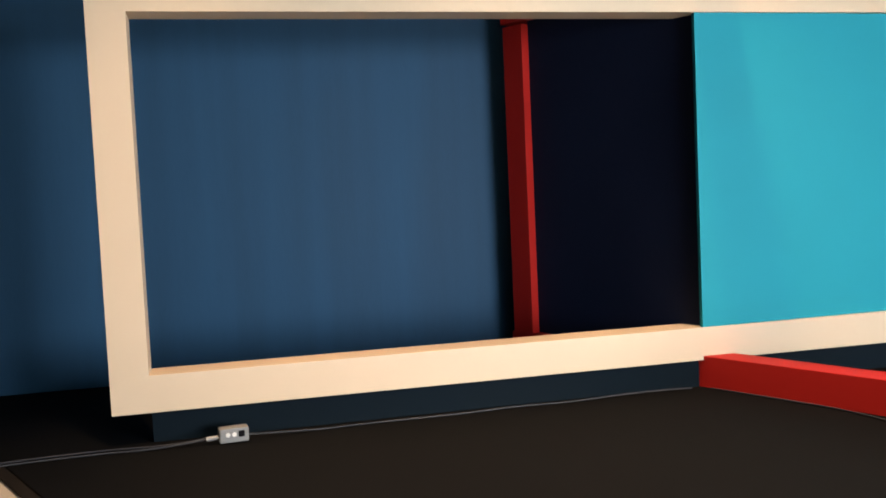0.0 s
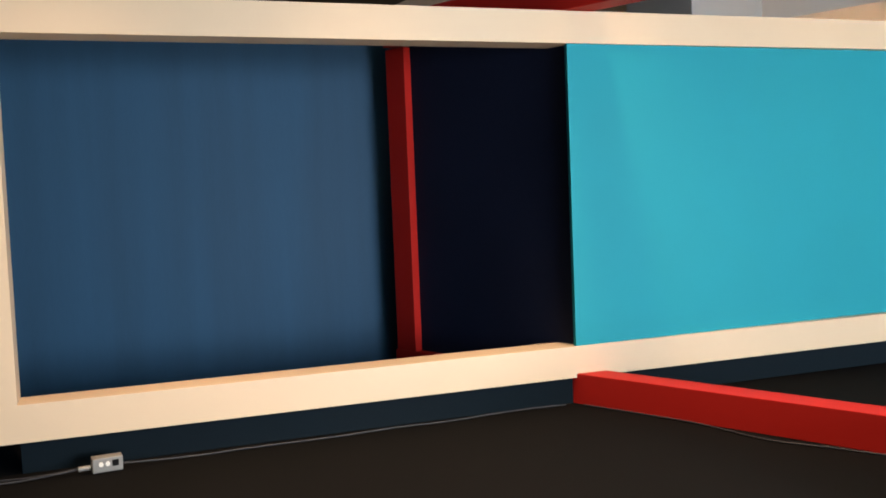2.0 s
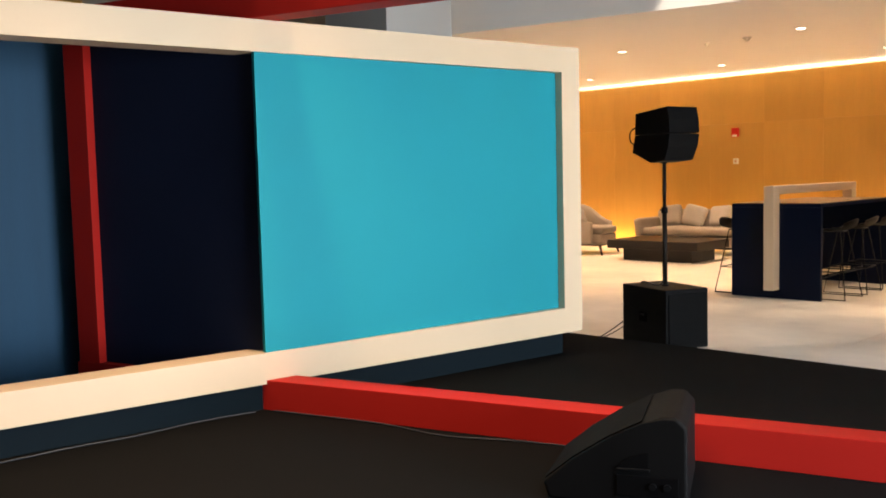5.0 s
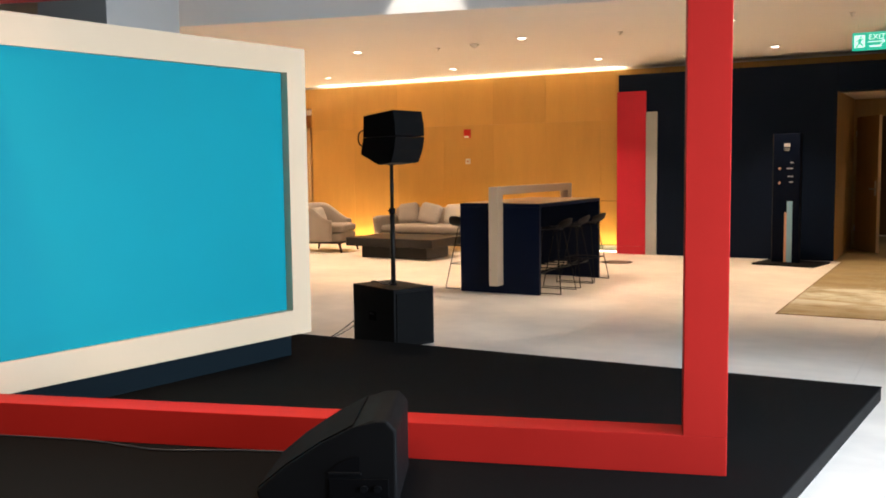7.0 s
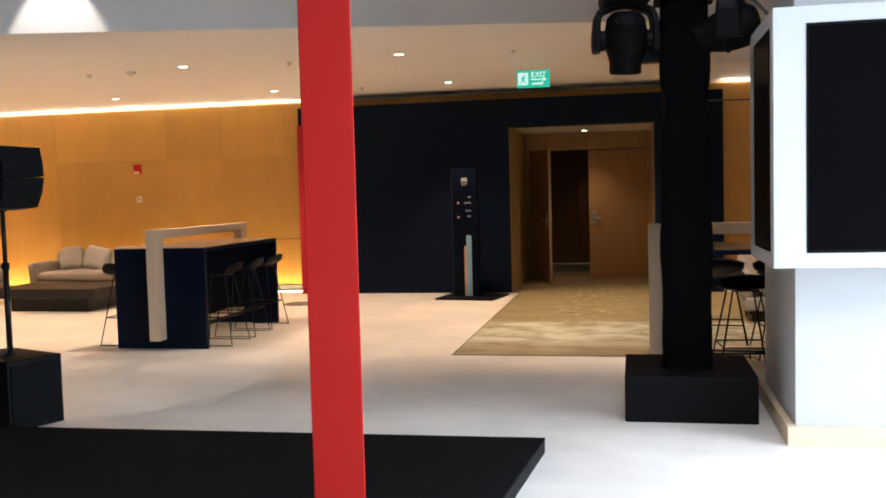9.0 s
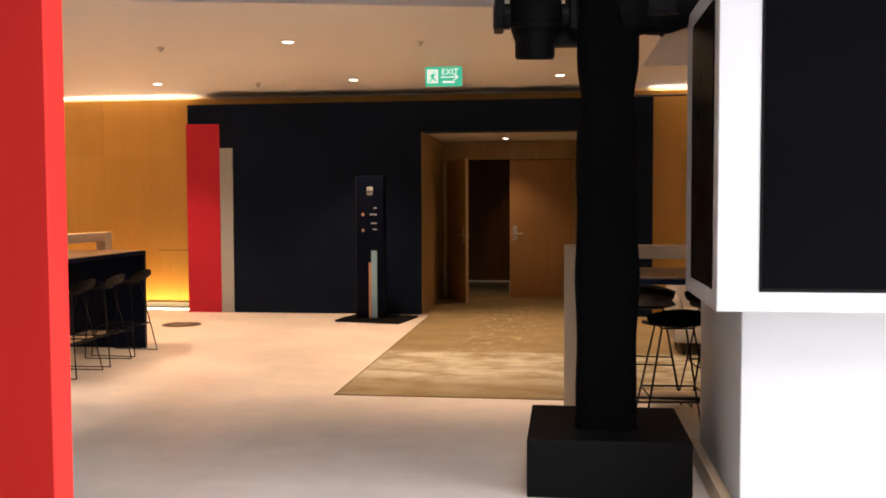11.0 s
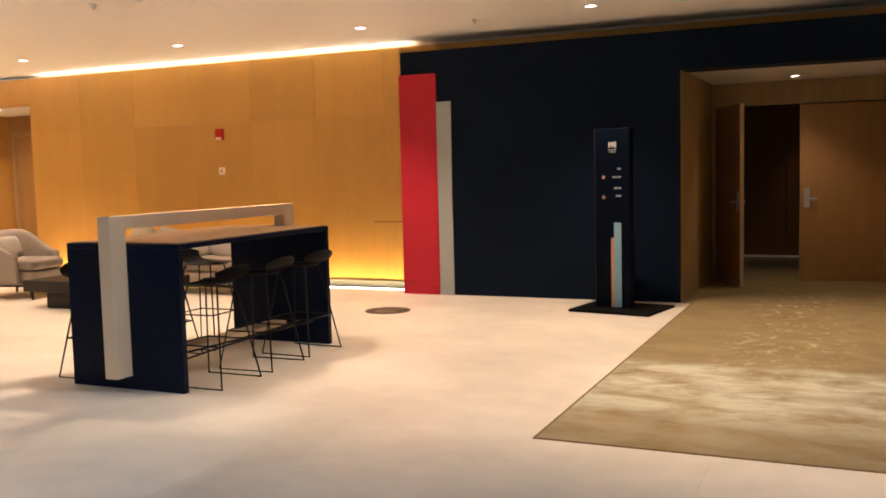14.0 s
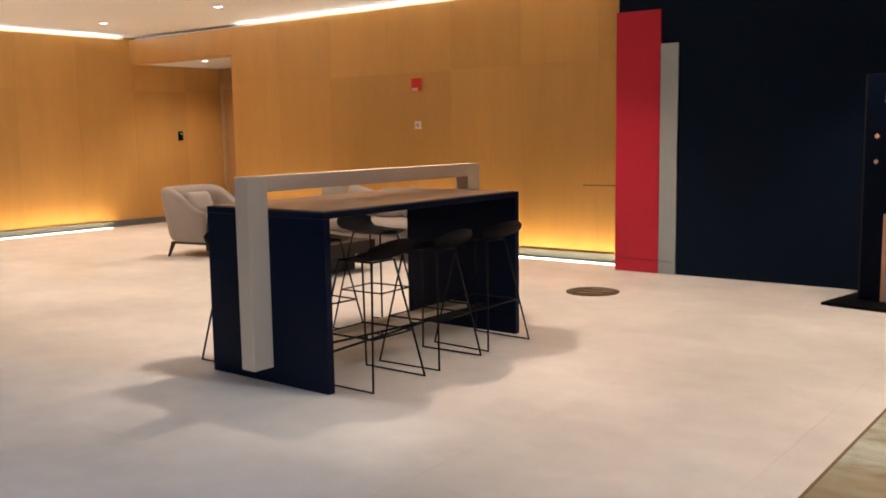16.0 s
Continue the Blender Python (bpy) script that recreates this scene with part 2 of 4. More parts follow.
# carpet figure: cool highlight painted as one pale band across, streaks before it, flecks down the middle beyond
def carpet_figure_highlight():
    n, l = M_RUG.node_tree.nodes, M_RUG.node_tree.links
    geo = [k for k in n if k.type == "NEW_GEOMETRY"][0]
    sep = n.new("ShaderNodeSeparateXYZ")
    l.new(geo.outputs["Position"], sep.inputs[0])

    def noise(stretch, scale, low, high, amount, warp=0.4):
        mp, tex, rng = n.new("ShaderNodeMapping"), n.new("ShaderNodeTexNoise"), n.new("ShaderNodeMapRange")
        mp.inputs["Scale"].default_value = stretch
        tex.inputs["Scale"].default_value, tex.inputs["Detail"].default_value, tex.inputs["Roughness"].default_value = scale, 8, 0.62
        tex.inputs["Distortion"].default_value = warp
        rng.inputs[1].default_value, rng.inputs[2].default_value, rng.inputs[4].default_value = low, high, amount
        l.new(geo.outputs["Position"], mp.inputs[0]), l.new(mp.outputs[0], tex.inputs[0]), l.new(tex.outputs[0], rng.inputs[0])
        return rng.outputs[0]

    def ramp(source, low, high, stops):
        fit, band = n.new("ShaderNodeMapRange"), n.new("ShaderNodeValToRGB")
        fit.inputs[1].default_value, fit.inputs[2].default_value = low, high
        l.new(source, fit.inputs[0]), l.new(fit.outputs[0], band.inputs[0])
        els = band.color_ramp.elements
        for k, (p, v) in enumerate(stops):
            e = els[k] if k < 2 else els.new(p)
            e.position, e.color = p, (v, v, v, 1)
        return band.outputs[0]

    def times(a, b):
        mul = n.new("ShaderNodeMath")
        mul.operation = "MULTIPLY"
        l.new(a, mul.inputs[0]), l.new(b, mul.inputs[1])
        return mul.outputs[0]

    # band puts the pale highlight into the carpet colour; axis and beyond place the flecks
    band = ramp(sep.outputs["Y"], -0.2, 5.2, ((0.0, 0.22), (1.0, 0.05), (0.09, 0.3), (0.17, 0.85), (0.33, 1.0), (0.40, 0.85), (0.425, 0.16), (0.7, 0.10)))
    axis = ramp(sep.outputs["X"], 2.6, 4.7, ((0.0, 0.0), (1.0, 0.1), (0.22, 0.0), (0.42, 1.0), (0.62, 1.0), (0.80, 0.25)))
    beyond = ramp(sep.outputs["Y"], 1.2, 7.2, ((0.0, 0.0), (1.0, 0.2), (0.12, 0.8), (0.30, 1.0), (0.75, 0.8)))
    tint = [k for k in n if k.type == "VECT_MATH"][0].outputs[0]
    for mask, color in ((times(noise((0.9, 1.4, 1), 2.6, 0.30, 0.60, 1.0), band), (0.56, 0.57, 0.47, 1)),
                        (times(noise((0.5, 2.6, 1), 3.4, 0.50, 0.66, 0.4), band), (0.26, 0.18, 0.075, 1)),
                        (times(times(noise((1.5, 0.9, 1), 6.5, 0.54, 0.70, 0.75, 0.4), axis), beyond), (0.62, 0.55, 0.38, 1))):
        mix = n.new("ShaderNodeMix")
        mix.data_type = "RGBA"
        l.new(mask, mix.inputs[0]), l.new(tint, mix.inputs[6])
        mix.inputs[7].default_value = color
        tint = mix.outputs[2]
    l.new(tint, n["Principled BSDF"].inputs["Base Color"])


carpet_figure_highlight()


# ---- building helpers ----
def link(name, bm, material, parent=None, smooth=False):
    me = bpy.data.meshes.new(name)
    bmesh.ops.recalc_face_normals(bm, faces=bm.faces)
    if smooth:
        for f in bm.faces:
            f.smooth = True
    bm.to_mesh(me)
    bm.free()
    me.materials.append(material)
    ob = new(name, me)
    if parent:
        ob.parent = parent
    return ob


def part(name, bm, material, parent, label="", smooth=False):
    ob = link(name, bm, material, parent, smooth)
    return tagged(ob, label) if label else ob


def structure(name, bm, material, label, parent=None):
    return tagged(link(name, bm, material, parent), label, "structure", kind="structure")


def thing(name, m, label, category, group=""):
    ob = new(name)
    ob.empty_display_size = 0.1
    ob.matrix_world = m
    return tagged(ob, label, category, group)


def add_box(bm, x0, x1, y0, y1, z0, z1, bevel=0.0, seg=2, m=None):
    r = bmesh.ops.create_cube(bm, size=1.0)
    t = Matrix.Translation(((x0 + x1) / 2, (y0 + y1) / 2, (z0 + z1) / 2)) @ Matrix.Diagonal((abs(x1 - x0), abs(y1 - y0), abs(z1 - z0), 1))
    bmesh.ops.transform(bm, matrix=(m @ t) if m else t, verts=r["verts"])
    if bevel:
        es = list({e for v in r["verts"] for e in v.link_edges})
        bmesh.ops.bevel(bm, geom=es, offset=bevel, segments=seg, affect="EDGES", profile=0.5)
    return bm


def box(x0, x1, y0, y1, z0, z1, bevel=0.004, seg=2):
    return add_box(bmesh.new(), x0, x1, y0, y1, z0, z1, bevel, seg)


def prism(points, z0, z1, bevel=0.0):
    """An upright slab over a plan outline."""
    bm = bmesh.new()
    low = [bm.verts.new((x, y, z0)) for x, y in points]
    high = [bm.verts.new((x, y, z1)) for x, y in points]
    bm.faces.new(low[::-1]), bm.faces.new(high)
    for i in range(len(points)):
        j = (i + 1) % len(points)
        bm.faces.new((low[i], low[j], high[j], high[i]))
    if bevel:
        bmesh.ops.bevel(bm, geom=list(bm.edges), offset=bevel, segments=2, affect="EDGES", profile=0.5)
    return bm


def add_tube(bm, a, b, r, seg=10, r2=None):
    a, b = Vector(a), Vector(b)
    d = b - a
    res = bmesh.ops.create_cone(bm, cap_ends=True, segments=seg, radius1=r, radius2=r if r2 is None else r2, depth=d.length)
    m = Matrix.Translation((a + b) / 2) @ d.to_track_quat("Z", "Y").to_matrix().to_4x4()
    bmesh.ops.transform(bm, matrix=m, verts=res["verts"])
    return bm


def tube(a, b, r, seg=12, r2=None):
    return add_tube(bmesh.new(), a, b, r, seg, r2)


def wire(points, r, seg=8, bend=True):
    """A round rod or cable through points, swept as one tube."""
    cu = bpy.data.curves.new("wire", "CURVE")
    cu.dimensions, cu.bevel_depth, cu.bevel_resolution = "3D", r, 2
    if bend:
        sp = cu.splines.new("NURBS")
        sp.points.add(len(points) - 1)
        for p, q in zip(sp.points, points):
            p.co = (*q, 1)
        sp.use_endpoint_u, sp.order_u, sp.resolution_u = True, 3, 6
    else:
        sp = cu.splines.new("POLY")
        sp.points.add(len(points) - 1)
        for p, q in zip(sp.points, points):
            p.co = (*q, 1)
    tmp = bpy.data.objects.new("wire", cu)
    me = bpy.data.meshes.new_from_object(tmp)
    bm = bmesh.new()
    bm.from_mesh(me)
    bpy.data.objects.remove(tmp), bpy.data.curves.remove(cu), bpy.data.meshes.remove(me)
    return bm


def soft_box(x0, x1, y0, y1, z0, z1, bevel, puff=0.0, seg=4):
    """An upholstered block, rounded and slightly swollen."""
    bm = bmesh.new()
    r = bmesh.ops.create_cube(bm, size=1.0)
    bmesh.ops.subdivide_edges(bm, edges=list(bm.edges), cuts=6, use_grid_fill=True)
    for v in bm.verts:
        x, y, z = v.co * 2
        k = 1 + puff * (1 - max(abs(x), abs(y)) ** 2)
        v.co = Vector((x / 2 * (1 + puff * (1 - z * z) * 0.4), y / 2 * (1 + puff * (1 - z * z) * 0.4), z / 2 * k))
    sx, sy, sz = x1 - x0, y1 - y0, z1 - z0
    for v in bm.verts:
        p = Vector((v.co.x * sx, v.co.y * sy, v.co.z * sz))
        q = Vector((max(-sx / 2 + bevel, min(sx / 2 - bevel, p.x)), max(-sy / 2 + bevel, min(sy / 2 - bevel, p.y)), max(-sz / 2 + bevel, min(sz / 2 - bevel, p.z))))
        d = p - q
        if d.length > bevel:
            p = q + d.normalized() * bevel
        v.co = p + Vector(((x0 + x1) / 2, (y0 + y1) / 2, (z0 + z1) / 2))
    return bm


def text_mesh(body, size, depth=0.0005):
    cu = bpy.data.curves.new("letters", "FONT")
    cu.body, cu.size, cu.extrude, cu.align_x, cu.align_y = body, size, depth, "CENTER", "CENTER"
    tmp = bpy.data.objects.new("letters", cu)
    me = bpy.data.meshes.new_from_object(tmp)
    bm = bmesh.new()
    bm.from_mesh(me)
    bpy.data.objects.remove(tmp), bpy.data.curves.remove(cu), bpy.data.meshes.remove(me)
    return bm


def moved(bm, m):
    bmesh.ops.transform(bm, matrix=m, verts=list(bm.verts))
    return bm


# ---- structure ----
floor = structure("floor", box(-12, 12, -16, 12, -0.2, -0.004, 0), M_JOINT, "pale large-format stone tile floor")
# the wall is cut by the entrance behind the navy panel
bm = bmesh.new()
for x0, x1, z0, z1 in ((-7.48, 2.40, -0.004, 3.4), (4.75, 12, -0.004, 3.4), (2.40, 4.75, 2.62, 3.4)):
    add_box(bm, x0, x1, WALL_Y + 0.14, WALL_Y + 0.3, z0, z1)
wall_n = structure("wall_north", bm, M_WOOD, "warm maple panelled wall lit by cove strips")
bm = bmesh.new()
add_box(bm, WALL_W, -7.48, WALL_Y + 0.14, WALL_Y + 0.3, 2.68, 3.4)
add_box(bm, WALL_W, -7.48, WALL_Y + 0.031, WALL_Y + 0.14, 2.68, 2.72)
wall_h = structure("wall_recess_header", bm, M_WOOD, "maple header over the recess", None)
structure("wall_recess_east", box(-7.48, -7.3, WALL_Y + 0.141, 8.6, -0.004, 3.4, 0), M_WOOD, "maple side wall of the recess")
structure("wall_recess_back", box(WALL_W + 0.002, -7.482, 7.46, 7.66, -0.004, 3.4, 0), M_DOOR, "brown wood back wall of the recess")
structure("ceiling_recess", box(WALL_W, -7.48, WALL_Y + 0.3, 7.46, 2.68, 2.8, 0), M_CEIL, "white recess ceiling")
wall_w = structure("wall_west", box(WALL_W - 0.3, WALL_W - 0.14, -16, 9, -0.004, 4.6, 0), M_WOOD, "warm maple panelled side wall")
structure("wall_south", box(-12, 12, -15.7, -15.4, -0.004, 4.6, 0), M_WOODDARK, "brown wood wall behind the audience")
structure("wall_east", box(9.0, 9.3, -3.3, 12, -0.004, 4.6, 0), M_WOOD, "maple wall at the far side of the lounge")
structure("wall_east_return", box(8.3, 9.3, -3.44, -3.3, -0.004, 4.6, 0), M_WHITE, "white return wall behind the pillar")
bm = bmesh.new()
for y0, y1, z0, z1 in ((-15.4, -7.40, -0.004, 4.6), (-3.50, -3.44, -0.004, 4.6), (-7.40, -3.50, 2.5, 4.6), (-7.40, -3.50, -0.004, 0.06)):
    add_box(bm, 8.3, 8.5, y0, y1, z0, z1)
structure("wall_south_east", bm, M_WHITE, "white wall round the glazed front")
win = structure("window_1", box(8.36, 8.44, -7.40, -3.50, 0.06, 0.12, 0.003), M_SILVER, "tall glazed shop front with steel mullions")
for k in range(3):
    part("mullion", box(8.36, 8.44, -7.40 + k * 1.92, -7.34 + k * 1.92, 0.12, 2.5, 0.003), M_SILVER, win)

# low ceiling with its slanting front edge, the bulkhead and the high ceiling
EDGE_A, EDGE_B, EDGE_C = (-12.0, -3.72), (5.39, 0.47), (5.34, 3.65)
structure("ceiling", prism([EDGE_A, EDGE_B, EDGE_C, (12, 3.65), (12, 5.8), (-12, 5.8)], CEIL, CEIL + 0.16), M_CEIL, "white plaster lobby ceiling with downlights")
structure("wall_bulkhead", prism([EDGE_A, EDGE_B, EDGE_C, (12, 3.65), (12, 3.75), (5.24, 3.75), (5.29, 0.55), (-12, -3.61)], CEIL + 0.16, HIGH + 0.2), M_CEIL, "grey-white bulkhead over the ceiling edge")
# opening and bars of the assumed rooflight, out of view, round its fill lamp
RX0, RX1, RY0, RY1 = 4.1, 7.7, -9.0, -4.0
# high ceiling out of view, kept dark so less light bounces onto the screen
bm = bmesh.new()
for x0, x1, y0, y1 in ((-12, RX0, -16, -3.63), (RX1, 12, -16, RY1), (RX0, RX1, -16, RY0)):
    add_box(bm, x0, x1, y0, y1, HIGH, HIGH + 0.2)
structure("ceiling_high", bm, M_DARKCEIL, "unseen high ceiling over the stage, darkened to cut bounced light")
structure("ceiling_high_north", prism([(-12, -3.63), (RX0, -3.63), (RX0, RY1), (12, RY1), (12, 3.75), (5.24, 3.75), (5.29, 0.55)], HIGH, HIGH + 0.2), M_CEIL, "white high ceiling before the bulkhead")
roof = structure("window_2", box(RX0, RX1, RY0, RY0 + 0.06, HIGH + 0.06, HIGH + 0.14, 0.003), M_SILVER, "assumed glazed rooflight, out of view, over the aisle beside the stage")
for k in range(1, 5):
    part("glazing_bar", box(RX0, RX1, RY0 + k * 1.235, RY0 + k * 1.235 + 0.05, HIGH + 0.06, HIGH + 0.14, 0.003), M_SILVER, roof)
# wood panels on the two walls
def wall_panels(parent, spans, rows, axis, face):
    store = {}
    for a, b in spans:
        for z0, z1 in rows:
            key = (round(b - a, 3), z0)
            if key not in store:
                bm = box(0.0007, b - a - 0.0007, 0, 0.03, z0 + 0.0006, z1 - 0.0006, 0.0006, 1)
                if axis == "x":
                    moved(bm, Matrix(((0, -1, 0, 0), (1, 0, 0, 0), (0, 0, 1, 0), (0, 0, 0, 1))))
                me = bpy.data.meshes.new("panel")
                bm.to_mesh(me), bm.free()
                me.materials.append(M_WOOD)
                store[key] = me
            ob = new("panel", store[key])
            ob.location = (a, face, 0) if axis == "y" else (face, a, 0)
            ob.parent = parent


def steps(a, b, w):
    out = []
    while a < b - 0.05:
        out.append((a, min(a + w, b)))
        a += w
    return out


navy = thing("entrance_surround", pose(0, 0, 0), "dark navy panelled entrance surround standing before the wood wall", "wall panel")
NX0, NX1, NY = -0.85, 5.62, 5.20
DX0, DX1, DZ = 2.50, 4.645, 2.52
part("panel", box(NX0, DX0, NY, WALL_Y - 0.03, 0.0, 2.94), M_NAVY, navy)
part("panel", box(DX1, NX1, NY, WALL_Y - 0.03, 0.0, 2.94), M_NAVY, navy)
part("header", box(DX0, DX1, NY, WALL_Y - 0.03, DZ, 2.94), M_NAVY, navy)
for z0, z1 in ((0.0, 0.128), (0.131, 2.665)):
    part("red_strip", box(NX0 - 0.012, -0.375, NY - 0.03, NY + 0.001, z0, z1, 0.002), M_WALLRED, navy, "tall crimson strip")
for z0, z1 in ((0.0, 0.128), (0.131, 2.325)):
    part("grey_strip", box(-0.375, -0.190, NY - 0.022, NY + 0.001, z0, z1, 0.002), M_WALLGREY, navy, "tall grey strip")

# vestibule behind the entrance
structure("wall_vestibule_west", box(2.38, 2.50, WALL_Y - 0.03, 7.55, 0, 2.62, 0), M_REVEAL, "maple vestibule wall")
structure("wall_vestibule_east", box(4.645, 4.77, WALL_Y - 0.03, 7.55, 0, 2.62, 0), M_REVEAL, "maple vestibule wall")
structure("trim_reveal_west", box(2.490, 2.501, NY + 0.004, WALL_Y - 0.03, 0, DZ, 0), M_REVEAL, "maple reveal of the entrance")
structure("trim_reveal_east", box(4.644, 4.655, NY + 0.004, WALL_Y - 0.03, 0, DZ, 0), M_REVEAL, "maple reveal of the entrance")
structure("ceiling_vestibule", box(2.40, 4.75, WALL_Y - 0.03, 7.65, 2.53, 2.60, 0), M_CEIL, "white vestibule ceiling")
bm = bmesh.new()
add_box(bm, 2.40, 4.75, 7.55, 7.70, 2.24, 2.53)
add_box(bm, 2.40, 2.57, 7.55, 7.70, 0, 2.24)
add_box(bm, 4.58, 4.75, 7.55, 7.70, 0, 2.24)
structure("wall_vestibule_north", bm, M_REVEAL, "maple wall round the double doors")
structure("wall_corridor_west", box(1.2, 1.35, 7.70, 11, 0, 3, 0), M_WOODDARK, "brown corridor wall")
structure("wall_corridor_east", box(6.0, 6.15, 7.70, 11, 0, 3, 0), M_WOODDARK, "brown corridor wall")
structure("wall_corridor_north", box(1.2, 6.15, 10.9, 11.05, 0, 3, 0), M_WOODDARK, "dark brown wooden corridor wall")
structure("ceiling_corridor", box(1.2, 6.15, 7.70, 11, 2.7, 2.8, 0), M_CEIL, "corridor ceiling")


def door_leaf(hinge, turn, flip, name, label):
    d = thing(name, pose(*hinge, 0, 0, turn), label, "door", "double doors")
    s = -1 if flip else 1
    leaf = part("leaf", box(min(0, s * 1.0), max(0, s * 1.0), -0.025, 0.025, 0.01, 2.22, 0.003), M_DOOR, d)
    for side in (-1, 1):
        part("handle_plate", box(s * 0.92 - 0.034, s * 0.92 + 0.034, side * 0.025 - 0.006, side * 0.025 + 0.006, 0.93, 1.17, 0.004), M_SILVER, leaf, "steel handle plate")
        part("handle", wire([(s * 0.92, side * 0.03, 1.04), (s * 0.92, side * 0.075, 1.04), (s * 0.80, side * 0.075, 1.04)], 0.013), M_SILVER, leaf, "steel lever handle", True)
    part("edge_strip", box(s * 1.0 - 0.002, s * 1.0 + 0.006, -0.0235, 0.0235, 0.015, 2.215, 0.001), M_CREAM, leaf, "pale door edge")
    for z in (0.3, 1.9):
        part("hinge", tube((0, -0.03, z), (0, -0.03, z + 0.1), 0.009), M_SILVER, d, "", True)
    return d


door_leaf((2.57, 7.55, 0), -66, False, "door_1", "maple door leaf standing open")
door_leaf((4.58, 7.58, 0), 2, True, "door_2", "maple door leaf standing closed")
far_door = thing("door_3", pose(3.7, 10.88, 0), "dark brown door with a vertical bar handle", "door")
part("leaf", box(-0.5, 0.5, -0.02, 0.01, 0.02, 2.2, 0.003), M_WOODDARK, far_door)
part("bar_handle", wire([(-0.3, -0.02, 0.95), (-0.3, -0.07, 0.97), (-0.3, -0.07, 1.4), (-0.3, -0.02, 1.42)], 0.012), M_DARKWOOD, far_door, "dark bar handle", True)

# pillars
def pillar(x0, x1, y0, y1, label):
    p = thing("pillar", pose((x0 + x1) / 2, (y0 + y1) / 2, 0), label, "pillar", "lobby pillars")
    hx, hy = (x1 - x0) / 2, (y1 - y0) / 2
    part("shaft", box(-hx, hx, -hy, hy, 0, HIGH, 0.006), M_WHITE, p)
    bm = bmesh.new()
    for a in ((-hx - 0.05, hx + 0.05, -hy - 0.055, -hy - 0.001), (-hx - 0.05, hx + 0.05, hy + 0.001, hy + 0.055), (-hx - 0.05, -hx - 0.001, -hy - 0.001, hy + 0.001), (hx + 0.001, hx + 0.05, -hy - 0.001, hy + 0.001)):
        add_box(bm, *a, 0, 0.115, 0.002, 1)
    part("plinth", bm, M_CREAM, p, "pale stone plinth")
    return p


pillar(5.265, 6.55, -3.09, -1.81, "white painted square pillar with a pale plinth")
pillar(-4.45, -3.4, -3.05, -2.05, "white painted square pillar behind the stage backdrop")

# ---- lobby fixtures ----
for x, y in DOWN:
    d = thing("downlight", pose(x, y, CEIL), "small round recessed ceiling downlight, lit", "ceiling light", "ceiling downlights")
    bm = bmesh.new()
    bmesh.ops.create_circle(bm, cap_ends=True, segments=20, radius=0.055)
    part("lens", moved(bm, Matrix.Translation((0, 0, -0.006))), M_DOWN, d, "glowing lens")
    bm = bmesh.new()
    n = 20
    ring = [[bm.verts.new((r * math.cos(6.28318 * i / n), r * math.sin(6.28318 * i / n), z)) for i in range(n)] for r, z in ((0.055, -0.004), (0.058, -0.009), (0.075, -0.003), (0.076, 0.0))]
    for a, b in zip(ring, ring[1:]):
        for i in range(n):
            bm.faces.new((a[i], a[(i + 1) % n], b[(i + 1) % n], b[i]))
    part("ring", bm, M_WHITE, d, "", True)

structure("trim_cove_back_north", box(WALL_W, 8.98, WALL_Y + 0.128, WALL_Y + 0.139, 2.7, 3.118, 0), M_CEIL, "white back of the light cove")
structure("trim_cove_back_west", box(WALL_W - 0.139, WALL_W - 0.128, -10, 5.6, 2.7, 3.118, 0), M_CEIL, "white back of the light cove")
structure("cove_strip_north", box(-7.4, -0.9, WALL_Y + 0.045, WALL_Y + 0.075, 3.015, 3.03, 0), M_LED, "glowing warm strip in the cove")
structure("cove_strip_north_east", box(5.66, 8.95, WALL_Y + 0.045, WALL_Y + 0.075, 3.015, 3.03, 0), M_LED, "glowing warm strip in the cove")
structure("cove_strip_west", box(WALL_W - 0.075, WALL_W - 0.045, -3.0, 5.55, 3.015, 3.03, 0), M_LED, "glowing warm strip in the cove")
structure("base_strip_north", box(-7.4, -0.87, 5.465, 5.485, 0.0, 0.012, 0), M_BASELED, "glowing floor strip along the wood wall")
structure("base_strip_west", box(WALL_W + 0.155, WALL_W + 0.175, -3.0, 5.0, 0.0, 0.012, 0), M_BASELED, "glowing floor strip along the side wall")
structure("baseboard_north", box(-7.48, -0.86, 5.585, 5.618, 0.0, 0.10, 0.002), M_BASE, "grey metal baseboard")
structure("baseboard_west", box(WALL_W + 0.002, WALL_W + 0.035, -10, 8.5, 0.0, 0.10, 0.002), M_BASE, "grey metal baseboard")

structure("trim_slot_north", box(-1.5, -1.02, WALL_Y - 0.003, WALL_Y + 0.001, 0.856, 0.866, 0), M_WOODDARK, "thin dark slot in the wood wall")
sign = thing("exit_sign", pose(3.16, 2.56, 2.80), "green and white illuminated exit sign hanging from the ceiling", "exit sign")
sb = part("body", box(-0.20, 0.20, -0.012, 0.012, 0.0, 0.21, 0.003), M_EXIT, sign)
part("white_panel", box(-0.178, -0.062, -0.0145, -0.0125, 0.035, 0.18, 0.001), M_EXITW, sb, "white pictogram field")
man = bmesh.new()
for x, z, w, h, turn in ((-0.118, 0.108, 0.028, 0.062, 14), (-0.098, 0.072, 0.015, 0.06, -38), (-0.138, 0.066, 0.015, 0.06, 40), (-0.098, 0.125, 0.013, 0.05, 60), (-0.136, 0.118, 0.013, 0.05, 50), (-0.108, 0.155, 0.022, 0.022, 45)):
    add_box(man, -w / 2, w / 2, -0.0165, -0.0147, -h / 2, h / 2, m=Matrix.Translation((x, 0, z)) @ Matrix.Rotation(radians(turn), 4, "Y"))
part("pictogram", man, M_EXIT, sb, "green pictogram of a doorway escape")
